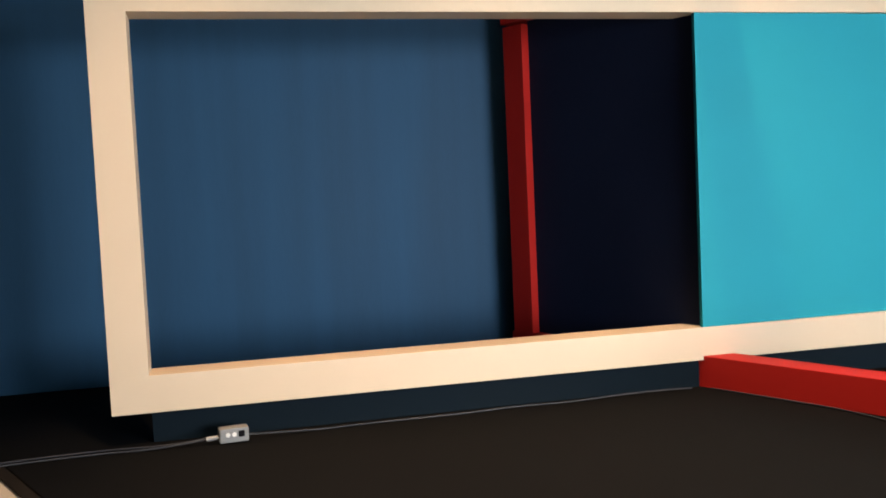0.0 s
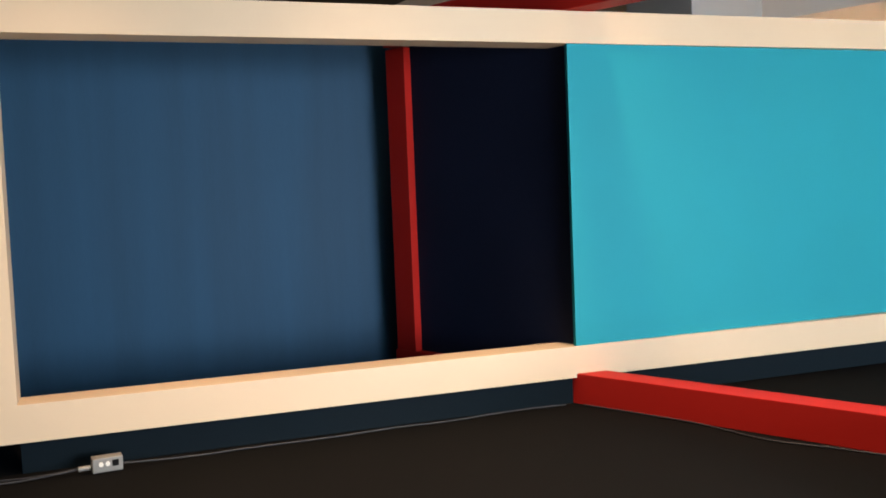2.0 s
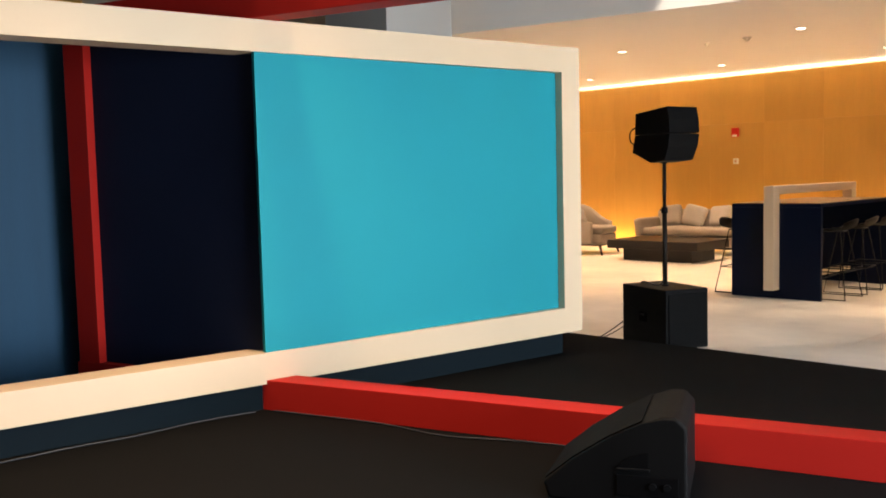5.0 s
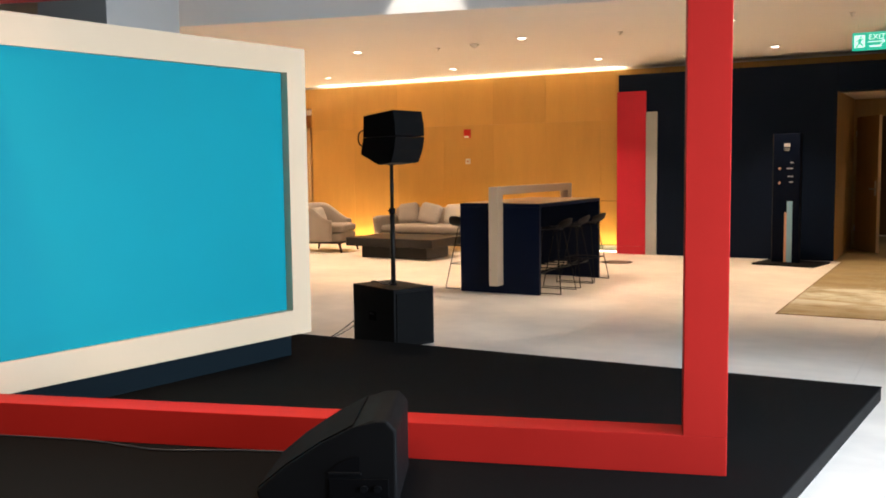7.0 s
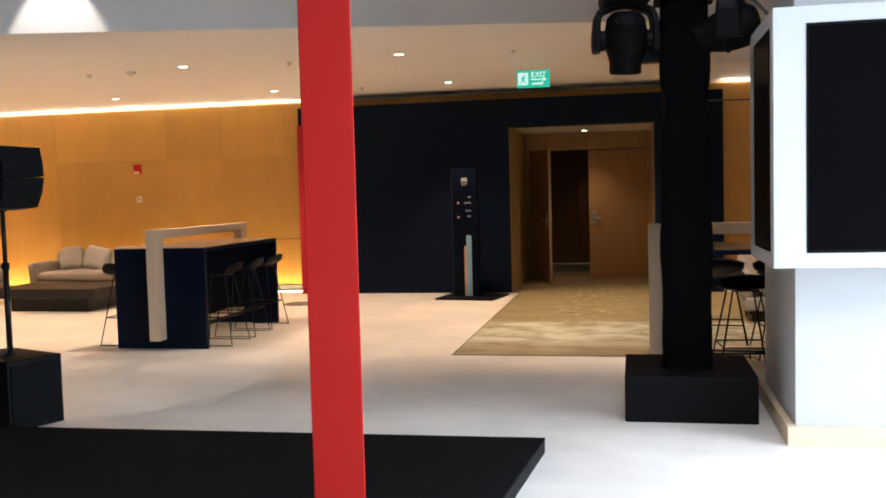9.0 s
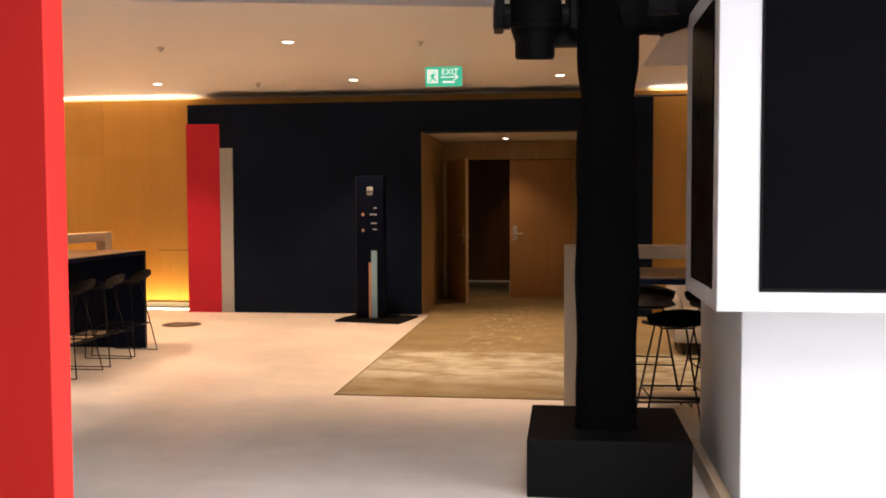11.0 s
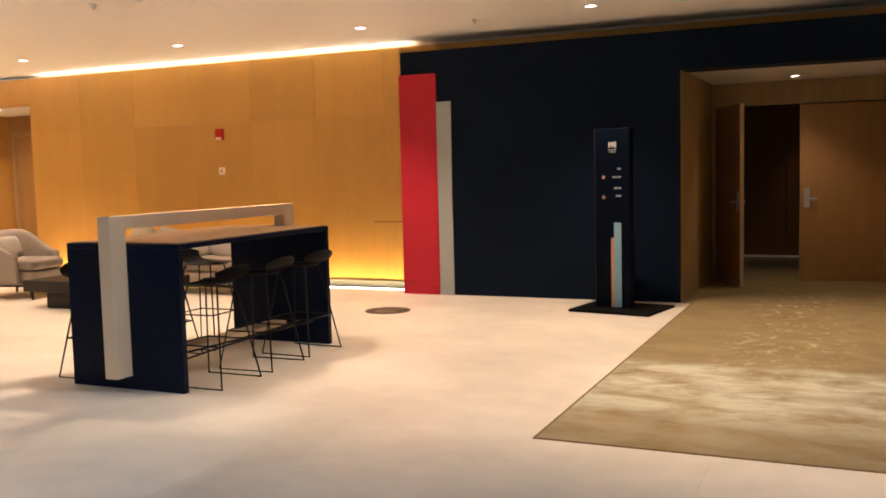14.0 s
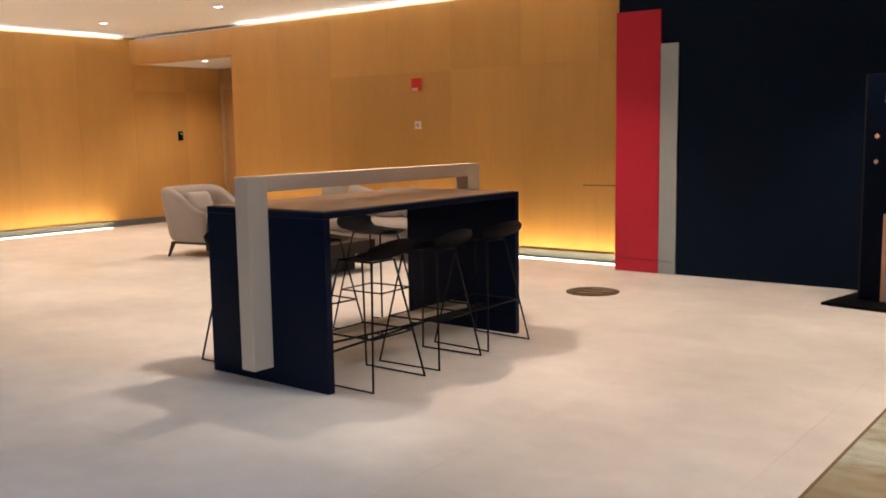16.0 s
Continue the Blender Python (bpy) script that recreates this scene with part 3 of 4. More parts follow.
part("lettering", moved(text_mesh("EXIT", 0.09), Matrix.Translation((0.068, -0.0145, 0.15)) @ Matrix.Rotation(radians(90), 4, "X")), M_EXITW, sb, "white letters EXIT")
arrow = bmesh.new()
add_box(arrow, -0.03, 0.15, -0.0145, -0.0125, 0.092, 0.102)
for turn in (35, -35):
    add_box(arrow, -0.06, 0.0, -0.0145, -0.0125, -0.005, 0.005, m=Matrix.Translation((0.155, 0, 0.097)) @ Matrix.Rotation(radians(turn), 4, "Y"))
part("arrow", arrow, M_EXITW, sb, "white arrow")
part("script_bar", box(-0.01, 0.12, -0.0145, -0.0125, 0.035, 0.055, 0), M_EXITW, sb, "white unreadable script")
for x in (-0.15, 0.15):
    part("hanger", tube((x, 0, 0.21), (x, 0, 0.33), 0.0025), M_CEIL, sign)

for x, y, r in ((-1.65, 1.61, 0.06), (-2.24, 1.65, 0.035), (0.41, 1.55, 0.035), (3.05, 1.6, 0.03), (0.46, 4.4, 0.03)):
    s = thing("smoke_detector", pose(x, y, CEIL), "small white ceiling smoke detector", "smoke detector", "ceiling detectors")
    part("base", tube((0, 0, 0), (0, 0, -0.018), r, 20), M_IVORY, s)
    part("sensor", tube((0, 0, -0.018), (0, 0, -0.045), r * 0.62, 16, r * 0.4), M_IVORY, s)

al = thing("fire_alarm", pose(-3.885, WALL_Y, 2.085), "red fire alarm sounder on the wood wall", "fire alarm")
part("body", box(-0.065, 0.065, -0.05, 0, -0.085, 0.075, 0.008), M_ALARM, al)
part("lens", box(-0.045, 0.045, -0.062, -0.05, -0.08, -0.045, 0.004), M_IVORY, al, "clear strobe lens")
sw = thing("wall_switch", pose(-3.885, WALL_Y, 1.572), "small ivory switch plate on the wood wall", "switch")
part("plate", box(-0.05, 0.05, -0.012, 0, -0.05, 0.05, 0.003), M_IVORY, sw)
part("button", box(-0.02, 0.02, -0.02, -0.012, -0.02, 0.02, 0.003), M_PINKISH, sw, "peach button")
rd = thing("card_reader", pose(WALL_W, 6.55, 1.49), "black card reader on the wood wall", "card reader")
part("body", box(0, 0.03, -0.045, 0.045, -0.09, 0.07, 0.006), M_BLACK, rd)
part("indicator", box(0.03, 0.034, -0.012, 0.012, 0.02, 0.035, 0.001), M_READER, rd, "green indicator light")
rdoor = thing("door_4", pose(-9.42, 7.45, 0), "brown wooden door in the recess", "door")
part("leaf", box(-0.45, 0.45, -0.03, 0.0, 0.01, 2.3, 0.003), M_DOOR, rdoor)
for x0, x1, z0, z1 in ((-0.53, -0.45, 0, 2.4), (0.45, 0.53, 0, 2.4), (-0.45, 0.45, 2.31, 2.4)):
    part("frame", box(x0, x1, -0.05, 0.0, z0, z1, 0.003), M_REVEAL, rdoor)
sp = thing("spotlight_recess", pose(-8.7, 6.1, 2.68), "small lit ceiling downlight in the recess", "ceiling light")
bm = bmesh.new()
bmesh.ops.create_circle(bm, cap_ends=True, segments=16, radius=0.05)
part("lens", moved(bm, Matrix.Translation((0, 0, -0.006))), M_DOWN, sp)
part("ring", tube((0, 0, -0.004), (0, 0, 0), 0.07, 20), M_WHITE, sp)
vs = thing("spotlight_vestibule", pose(3.55, 6.9, 2.53), "small lit ceiling downlight in the vestibule", "ceiling light")
bm = bmesh.new()
bmesh.ops.create_circle(bm, cap_ends=True, segments=16, radius=0.04)
part("lens", moved(bm, Matrix.Translation((0, 0, -0.006))), M_DOWN, vs)
part("ring", tube((0, 0, -0.004), (0, 0, 0), 0.06, 20), M_WHITE, vs)

rug = thing("carpet", pose(0, 0, 0), "gold patterned wool carpet leading to the entrance", "carpet")
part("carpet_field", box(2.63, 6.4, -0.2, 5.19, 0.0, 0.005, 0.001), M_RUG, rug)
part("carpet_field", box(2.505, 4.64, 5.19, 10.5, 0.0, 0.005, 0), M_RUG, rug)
part("binding", box(2.615, 6.4, -0.215, -0.2, 0.0, 0.006, 0.001), M_RUGEDGE, rug, "brown bound edge")
part("binding", box(2.615, 2.63, -0.2, 5.19, 0.0, 0.006, 0.001), M_RUGEDGE, rug, "brown bound edge")

em = thing("floor_emblem", pose(-0.405, 3.845, 0), "round brown floor sticker with faint marks", "floor sticker")
part("disc", tube((0, 0, 0.0), (0, 0, 0.004), 0.245, 48), M_STICKER, em)
for k in range(6):
    r = 0.21 - 0.025 * abs(k - 2.5)
    part("mark", moved(box(-r * 0.7, r * 0.7, -0.006, 0.006, 0.004, 0.0055, 0), Matrix.Translation((0.02 * (-1) ** k, 0.16 - 0.062 * k, 0)) @ Matrix.Rotation(radians(14 * (-1) ** k), 4, "Z")), M_PLUM if k % 2 else M_CREAM, em, "faint unreadable stroke")

# ---- bar tables ----
def bar_table(m):
    t = thing("bar_table", m, "navy bar-height table with walnut top and cream loop frame", "bar table", "bar tables")
    part("end_panel", box(-1.02, 0, 0, 0.05, 0, 1.008, 0.003), M_NAVYT, t)
    part("end_panel", box(-1.02, 0, 1.94, 1.99, 0, 1.008, 0.003), M_NAVYT, t)
    part("tabletop", box(-1.02, 0, 0, 1.99, 1.008, 1.046, 0.003), M_NAVYT, t)
    part("top_inlay", box(-1.0, -0.02, 0.02, 1.97, 1.046, 1.052, 0.001), M_TOP, t, "walnut veneer top")
    part("foot_rail", box(-0.60, -0.44, 0.05, 1.94, 0.155, 0.195, 0.004), M_CREAM, t, "pale wooden foot rail")
    for xa, xb in ((-0.13, -0.30), (-0.34, -0.16)):
        part("foot_rod", wire([(xa, 0.05, 0.20), (xb, 1.94, 0.20)], 0.008, bend=False), M_WIRE, t, "thin black foot rod")
    part("loop_upright", box(-0.568, -0.455, -0.15, -0.001, 0.10, 1.243, 0.003), M_CREAM, t, "cream upright of the loop")
    part("loop_upright", box(-0.568, -0.455, 1.991, 2.14, 0.10, 1.243, 0.003), M_CREAM, t, "cream upright of the loop")
    part("loop_bar", box(-0.568, -0.455, -0.001, 1.991, 1.150, 1.243, 0.003), M_CREAM, t, "cream top bar of the loop")
    return t


table = bar_table(pose(0, 0, 0))


def stool(m):
    s = thing("bar_stool", m, "black bar stool with low curved shell on wire sled legs", "bar stool", "bar stools")
    bm = bmesh.new()
    nu, nv = 18, 12
    grid = []
    for j in range(nv + 1):
        v = j / nv
        row = []
        for i in range(nu + 1):
            u = i / nu * 2 - 1
            if v < 0.62:
                k = v / 0.62
                x = -0.19 + 0.34 * k
                z = 0.745 + 0.022 * u * u - 0.018 * math.sin(k * 3.14) + 0.02 * (1 - k) ** 4 * -1
                w = 0.20 * (1 - (abs(2 * (k * 0.75) - 0.75) ** 3) * 0.45)
                y = u * w
            else:
                k = (v - 0.62) / 0.38
                x = 0.15 + 0.115 * math.sin(k * 1.3) - 0.06 * u * u * k
                z = 0.745 + 0.022 * u * u * (1 - k) + 0.13 * k ** 1.3 * (1 - 0.35 * u * u)
                y = u * (0.19 + 0.02 * k)
            row.append(bm.verts.new((x, y, z)))
        grid.append(row)
    for a, b in zip(grid, grid[1:]):
        for i in range(nu):
            bm.faces.new((a[i], a[i + 1], b[i + 1], b[i]))
    bmesh.ops.solidify(bm, geom=list(bm.faces), thickness=0.012)
    part("shell", bm, M_SEAT, s, "charcoal plastic shell seat", True)
    for y in (-1, 1):
        pts = [(-0.13, y * 0.10, 0.735), (-0.24, y * 0.235, 0.008), (0.24, y * 0.235, 0.008), (0.13, y * 0.10, 0.735)]
        part("sled_leg", wire(pts, 0.007, bend=False), M_WIRE, s)
    q = 0.30
    f = 1 - q / 0.735
    a, b = 0.13 + 0.11 * f, 0.10 + 0.135 * f
    part("footrest", wire([(-a, -b, q), (a, -b, q), (a, b, q), (-a, b, q), (-a, -b, q)], 0.006, bend=False), M_WIRE, s)
    part("seat_bracket", wire([(-0.13, -0.1, 0.735), (-0.13, 0.1, 0.735), (0.13, 0.1, 0.735), (0.13, -0.1, 0.735), (-0.13, -0.1, 0.735)], 0.006, bend=False), M_WIRE, s)
    return s


first = stool(pose(-0.04, 0.39, 0))
for x, y, a in ((-0.05, 1.0, 2), (-0.07, 1.61, -3), (-1.06, 0.36, 181), (-1.05, 0.98, 176), (-1.04, 1.58, 183)):
    copy_thing(first, pose(x, y, 0, 0, 0, a))
# second table, along the carpet, with its stools
copy_thing(table, pose(4.605, -1.31, 0, 0, 0, -90))
for x, y, a in ((5.17, -1.27, -86), (5.88, -1.28, -93), (5.12, -0.06, 86), (5.62, -0.13, 94)):
    copy_thing(first, pose(x, y, 0, 0, 0, a))

# ---- stage ----
BD = pose(-0.118, -4.291, 0, 0, 0, -7.49)      # x towards the audience, y along the backdrop
L_IN, W_BAR, ZB, ZT = 5.453, 0.184, 0.429, 2.181
ST = 0.09
stage = thing("stage", pose(0, 0, 0), "low black carpeted stage platform", "stage")
DECK = [(-4.2, -3.62), (3.805, -3.43), (3.30, -9.1), (-4.2, -11.4)]
part("riser", prism(DECK, 0.0, ST - 0.012, 0.0), M_BLACK, stage, "black edge board of the platform")
part("deck", prism([(x * 1.001, y) for x, y in DECK], ST - 0.012, ST, 0.005), M_STAGE, stage, "black carpet on the platform")

bd = thing("stage_backdrop", BD, "cream framed stage backdrop with turquoise board and open bay", "backdrop")
part("frame_bar", box(-0.2, 0, -L_IN - W_BAR, W_BAR, ZB - W_BAR, ZB, 0.001), M_CREAM, bd, "cream bottom bar")
part("frame_bar", box(-0.2, 0, -L_IN - W_BAR, W_BAR, ZT, ZT + W_BAR, 0.001), M_CREAM, bd, "cream top bar")
part("frame_post", box(-0.2, 0, -L_IN - W_BAR, -L_IN, ZB, ZT, 0.001), M_CREAM, bd, "cream end post")
part("frame_post", box(-0.2, 0, 0, W_BAR, ZB, ZT, 0.001), M_CREAM, bd, "cream end post")
bm = prism([(-0.008, -2.467), (-0.065, -0.001), (-0.095, -0.001), (-0.038, -2.467)], ZB + 0.001, ZT - 0.001)
part("board", bm, M_CYAN, bd, "turquoise board")
part("skirt", box(-0.19, -0.03, -L_IN, 0, ST, ZB - W_BAR, 0.002), M_SKIRT, bd, "dark teal-black skirting")
back = thing("blue_screen_wall", BD, "tall blue fabric screen behind the stage backdrop", "screen wall")
part("screen", box(-1.72, -1.64, -9.5, -2.4, ST, 2.62, 0.003), M_BLUE, back)

# red portal crossing the backdrop at an angle
RED = Matrix.Translation((3.34, -5.574, 0)) @ Matrix.Rotation(math.atan2(0.295, 0.955), 4, "Z")
red = thing("red_portal", RED, "matt red square-section portal frame through the backdrop", "portal frame")
part("floor_bar", box(-5.54, 0, 0, 0.18, ST, ST + 0.178, 0.003), M_RED, red)
part("front_post", box(-0.19, 0, 0, 0.18, ST + 0.178, 2.35, 0.003), M_RED, red)
part("rear_post", box(-5.52, -5.335, 0, 0.18, ST + 0.178, 2.35, 0.003), M_RED, red)
part("top_beam", box(-5.54, 0, 0, 0.18, 2.37, 2.58, 0.003), M_RED, red)
part("infill_panel", box(-5.34, -3.98, 0.06, 0.09, ST + 0.178, 2.37, 0.002), M_NAVYDK, red, "dark navy infill panel")

# thin black stand behind the backdrop
st_ = thing("black_stand", pose(-2.62, -6.05, 0), "thin black pole standing behind the backdrop", "stand")
part("pole", tube((0, 0, 0.12), (0, 0, 3.6), 0.022), M_BLACK, st_)
part("foot", tube((0, 0, ST), (0, 0, 0.12), 0.25, 24, 0.22), M_BLACK, st_)

# subwoofer, pole and loudspeaker
RS = -22.8
sub = thing("subwoofer", pose(-0.39, -3.13, 0, 0, 0, RS), "black subwoofer cabinet standing behind the stage edge", "subwoofer")
cab = part("cabinet", box(0, 0.62, 0, 0.41, 0, 0.485, 0.008), M_BLACK, sub)
part("grille", box(0.62, 0.632, 0.02, 0.39, 0.03, 0.455, 0.004), M_GRILLE, sub, "black metal grille")
part("handle_recess", box(0.25, 0.36, -0.006, 0.0, 0.20, 0.28, 0.004), M_CLOTH, cab, "recessed side handle")
part("handle_grip", box(0.27, 0.34, -0.014, -0.004, 0.25, 0.265, 0.003), M_SEAT, cab)
part("pole_socket", tube((0.33, 0.2, 0.485), (0.33, 0.2, 0.50), 0.03, 16), M_SEAT, sub)
for x in (0.05, 0.57):
    for y in (0.05, 0.36):
        part("foot", tube((x, y, -0.001), (x, y, 0.012), 0.02), M_SEAT, sub)
pole = thing("speaker_pole", pose(-0.39, -3.13, 0, 0, 0, RS) @ pose(0.33, 0.2, 0.50), "black steel pole on the subwoofer", "speaker pole")
part("tube", tube((0, 0, 0), (0, 0, 0.62), 0.020), M_WIRE, pole, "", True)
part("inner_tube", tube((0, 0, 0.6), (0, 0, 1.02), 0.016), M_WIRE, pole, "", True)
part("collar", tube((0, 0, 0.59), (0, 0, 0.64), 0.027), M_SEAT, pole, "", True)
part("knob", tube((0, 0, 0.615), (-0.05, 0, 0.615), 0.010), M_SEAT, pole)
spk = thing("loudspeaker", pose(-0.39, -3.13, 0, 0, 0, RS) @ pose(0.33, 0.2, 1.52, 0, 0, 14), "black two-module loudspeaker on a pole", "loudspeaker")


def module(points, bevel):
    """A cabinet drawn by its side outline, wider at the front than at the back."""
    bm = bmesh.new()
    half = [0.11 + 0.075 * (x + 0.25) / 0.46 for x, z in points]
    n0 = [bm.verts.new((x, -w, z)) for (x, z), w in zip(points, half)]
    n1 = [bm.verts.new((x, w, z)) for (x, z), w in zip(points, half)]
    bm.faces.new(n0), bm.faces.new(n1[::-1])
    for a in range(len(points)):
        b = (a + 1) % len(points)
        bm.faces.new((n0[a], n0[b], n1[b], n1[a]))
    bmesh.ops.bevel(bm, geom=list(bm.edges), offset=bevel, segments=2, affect="EDGES", profile=0.5)
    return bm


part("upper_module", module([(-0.215, 0.218), (0.185, 0.218), (0.185, 0.43), (-0.205, 0.395)], 0.006), M_BLACK, spk)
part("lower_module", module([(-0.25, 0.075), (-0.02, -0.015), (0.135, 0.0), (0.185, 0.215), (-0.215, 0.215)], 0.006), M_BLACK, spk)
part("grille", module([(0.186, 0.222), (0.212, 0.222), (0.205, 0.33), (0.188, 0.428), (0.186, 0.428)], 0.003), M_GRILLE, spk, "upper curved black grille")
part("grille", module([(0.138, 0.004), (0.150, 0.002), (0.195, 0.11), (0.212, 0.213), (0.187, 0.213)], 0.003), M_GRILLE, spk, "lower curved black grille")
part("handle_loop", wire([(-0.20, -0.06, 0.29), (-0.28, -0.08, 0.28), (-0.30, -0.09, 0.21), (-0.28, -0.08, 0.14), (-0.20, -0.06, 0.13)], 0.006), M_WIRE, spk, "black cable loop", True)
part("pole_mount", tube((0, 0, -0.02), (0, 0, 0.12), 0.03), M_SEAT, spk)

# floor monitor
mo = thing("stage_monitor", pose(2.245, -6.59, ST, 0, 0, 116.6) @ Matrix.Diagonal((1.13, 1.13, 1.0, 1)), "black wedge floor monitor with a side handle", "stage monitor")
prof = [(0.0, 0.0), (0.50, 0.0), (0.52, 0.07), (0.41, 0.172), (0.28, 0.268), (0.16, 0.338), (0.085, 0.368), (0.035, 0.368), (0.0, 0.325)]


def extruded(points, x0, x1, bevel):
    bm = bmesh.new()
    n0 = [bm.verts.new((x0, y, z)) for y, z in points]
    n1 = [bm.verts.new((x1, y, z)) for y, z in points]
    bm.faces.new(n0), bm.faces.new(n1[::-1])
    for i in range(len(points)):
        j = (i + 1) % len(points)
        bm.faces.new((n0[i], n0[j], n1[j], n1[i]))
    bmesh.ops.bevel(bm, geom=list(bm.edges), offset=bevel, segments=3, affect="EDGES", profile=0.5)
    return bm


part("cabinet", extruded(prof, 0.0, 0.47, 0.012), M_BLACK, mo)
part("grille", extruded([(0.515, 0.083), (0.41, 0.180), (0.28, 0.276), (0.16, 0.346), (0.16, 0.338), (0.28, 0.268), (0.41, 0.172), (0.515, 0.075)], 0.022, 0.448, 0.001), M_GRILLE, mo, "black front grille")
SIDE = Matrix(((0, 0, 1, -0.004), (1, 0, 0, 0), (0, 1, 0, 0), (0, 0, 0, 1)))
part("handle_recess", moved(prism([(0.135, 0.155), (0.245, 0.155), (0.215, 0.19), (0.155, 0.218), (0.135, 0.218)], 0, 0.005), SIDE), M_CLOTH, mo, "dark handle recess")
part("handle_bar", box(-0.010, -0.002, 0.13, 0.25, 0.143, 0.155, 0.003), M_SEAT, mo, "handle lip")
plate = part("connector_plate", box(-0.006, 0.0, 0.03, 0.25, 0.04, 0.125, 0.003), M_CLOTH, mo, "dark connector plate")
for y in (0.07, 0.12):
    part("socket", tube((-0.006, y, 0.085), (-0.014, y, 0.085), 0.014), M_SEAT, plate)

# cables on the stage and the little connector box
jb = thing("connector_box", BD @ pose(0.115, -5.07, ST, 0, 0, 6), "small grey metal connector box at the backdrop foot", "connector box")
jc = part("case", box(-0.035, 0.035, -0.07, 0.07, 0.004, 0.075, 0.006), M_DULL, jb)
for y in (-0.03, 0.0):
    part("socket", tube((0.03, y, 0.045), (0.042, y, 0.045), 0.011), M_IVORY, jc)
part("label_plate", box(0.034, 0.037, 0.02, 0.05, 0.03, 0.06, 0.001), M_BLACK, jc)
part("plug", tube((0.0, -0.07, 0.03), (0.0, -0.13, 0.028), 0.012), M_DULL, jb)
def cable(pts, label, r=0.0042, m=None):
    c = link("cable", wire([tuple((m or Matrix()) @ Vector(p)) for p in pts], r), M_CABLE, None, True)
    return tagged(c, label, "cable", "stage cables")
z = ST + 0.007
cable([(0.115, -5.0, ST + 0.03), (0.08, -4.7, z), (0.05, -4.4, z), (0.06, -3.9, z), (0.02, -3.6, z), (0.05, -3.3, z), (-0.005, -2.95, z), (0.0, -2.62, z), (0.02, -2.56, z)], "thin grey cable along the backdrop skirting", m=BD)
cable([(0.115, -5.20, ST + 0.03), (0.10, -5.35, z), (0.04, -5.7, z), (0.10, -6.2, z), (0.2, -7.2, z)], "thin grey cable running off the stage", m=BD)
cable([(0.115, -5.20, ST + 0.025), (0.14, -5.42, z), (0.10, -5.7, z), (0.16, -6.3, z), (0.3, -7.2, z)], "second grey cable running off the stage", m=BD)
cable([(-3.9, -0.02, z), (-3.4, -0.012, z), (-3.1, -0.02, z), (-2.75, -0.12, z), (-2.5, -0.07, z), (-2.2, -0.02, z), (-1.6, -0.015, z)], "thin cable along the red floor bar", m=RED)
cable([(-0.34, -3.06, 0.22), (-0.40, -3.2, 0.12), (-0.5, -3.38, 0.02), (-0.62, -3.4, 0.012), (-0.95, -3.3, 0.008)], "black cable hanging from the subwoofer", 0.005)
cable([(-0.33, -3.03, 0.18), (-0.42, -3.25, 0.05), (-0.58, -3.34, 0.008), (-0.9, -3.2, 0.008)], "second cable at the subwoofer", 0.004)

cable([(-0.37, -3.00, 0.30), (-0.33, -2.98, 0.50), (-0.20, -3.00, 0.492), (-0.10, -3.12, 0.491), (-0.02, -3.09, 0.491), (0.0, -3.10, 0.56)], "black cable looped over the subwoofer to the pole", 0.006)

# ---- light column ----
lc = thing("light_column", pose(4.69, -2.25, 0), "black cloth-wrapped lighting column on a box base", "lighting column")
part("base_box", box(-0.425, 0.425, -0.40, 0.44, 0.0, 0.31, 0.008), M_BLACK, lc)
bm = bmesh.new()
n = 24
rings = []
for k in range(41):
    zz = 0.31 + 2.5 * k / 40
    hw = 0.160 + 0.005 * math.sin(k * 0.6) + (0.010 if k == 0 else 0) - 0.020 * math.exp(-((zz - 2.12) / 0.09) ** 2) + 0.007 * math.exp(-((zz - 1.2) / 0.5) ** 2)
    ring = []
    for i in range(n):
        a = 6.283185 * i / n
        c, s_ = math.cos(a), math.sin(a)
        q = 1 / (abs(c) ** 6 + abs(s_) ** 6) ** (1 / 6)
        ring.append(bm.verts.new((c * q * hw + 0.004 * math.sin(5 * a + 0.35 * k), s_ * q * hw, zz)))
    rings.append(ring)
for a, b in zip(rings, rings[1:]):
    for i in range(n):
        bm.faces.new((a[i], a[(i + 1) % n], b[(i + 1) % n], b[i]))
bm.faces.new(rings[-1])
part("column_sleeve", bm, M_CLOTH, lc, "black stretch cloth sleeve", True)
part("top_plate", box(-0.2, 0.2, -0.2, 0.2, 2.81, 2.83, 0.004), M_BLACK, lc)
part("cross_arm", box(-0.62, 0.62, -0.03, 0.03, 2.90, 2.96, 0.005), M_BLACK, lc)
part("bracket", box(-0.34, -0.15, -0.10, 0.02, 2.40, 2.50, 0.01), M_SEAT, lc)
part("column_top", box(-0.13, 0.13, -0.13, 0.13, 2.83, 3.0, 0.005), M_BLACK, lc)


def lathe(profile, k=28):
    """A turned body about z: rings of (radius, height), closed at both ends."""
    bm = bmesh.new()
    rr = [[bm.verts.new((r * math.cos(6.283185 * i / k), r * math.sin(6.283185 * i / k), z)) for i in range(k)] for r, z in profile]
    for a, b in zip(rr, rr[1:]):
        for i in range(k):
            bm.faces.new((a[i], a[(i + 1) % k], b[(i + 1) % k], b[i]))
    bm.faces.new(rr[0]), bm.faces.new(rr[-1][::-1])
    return bm


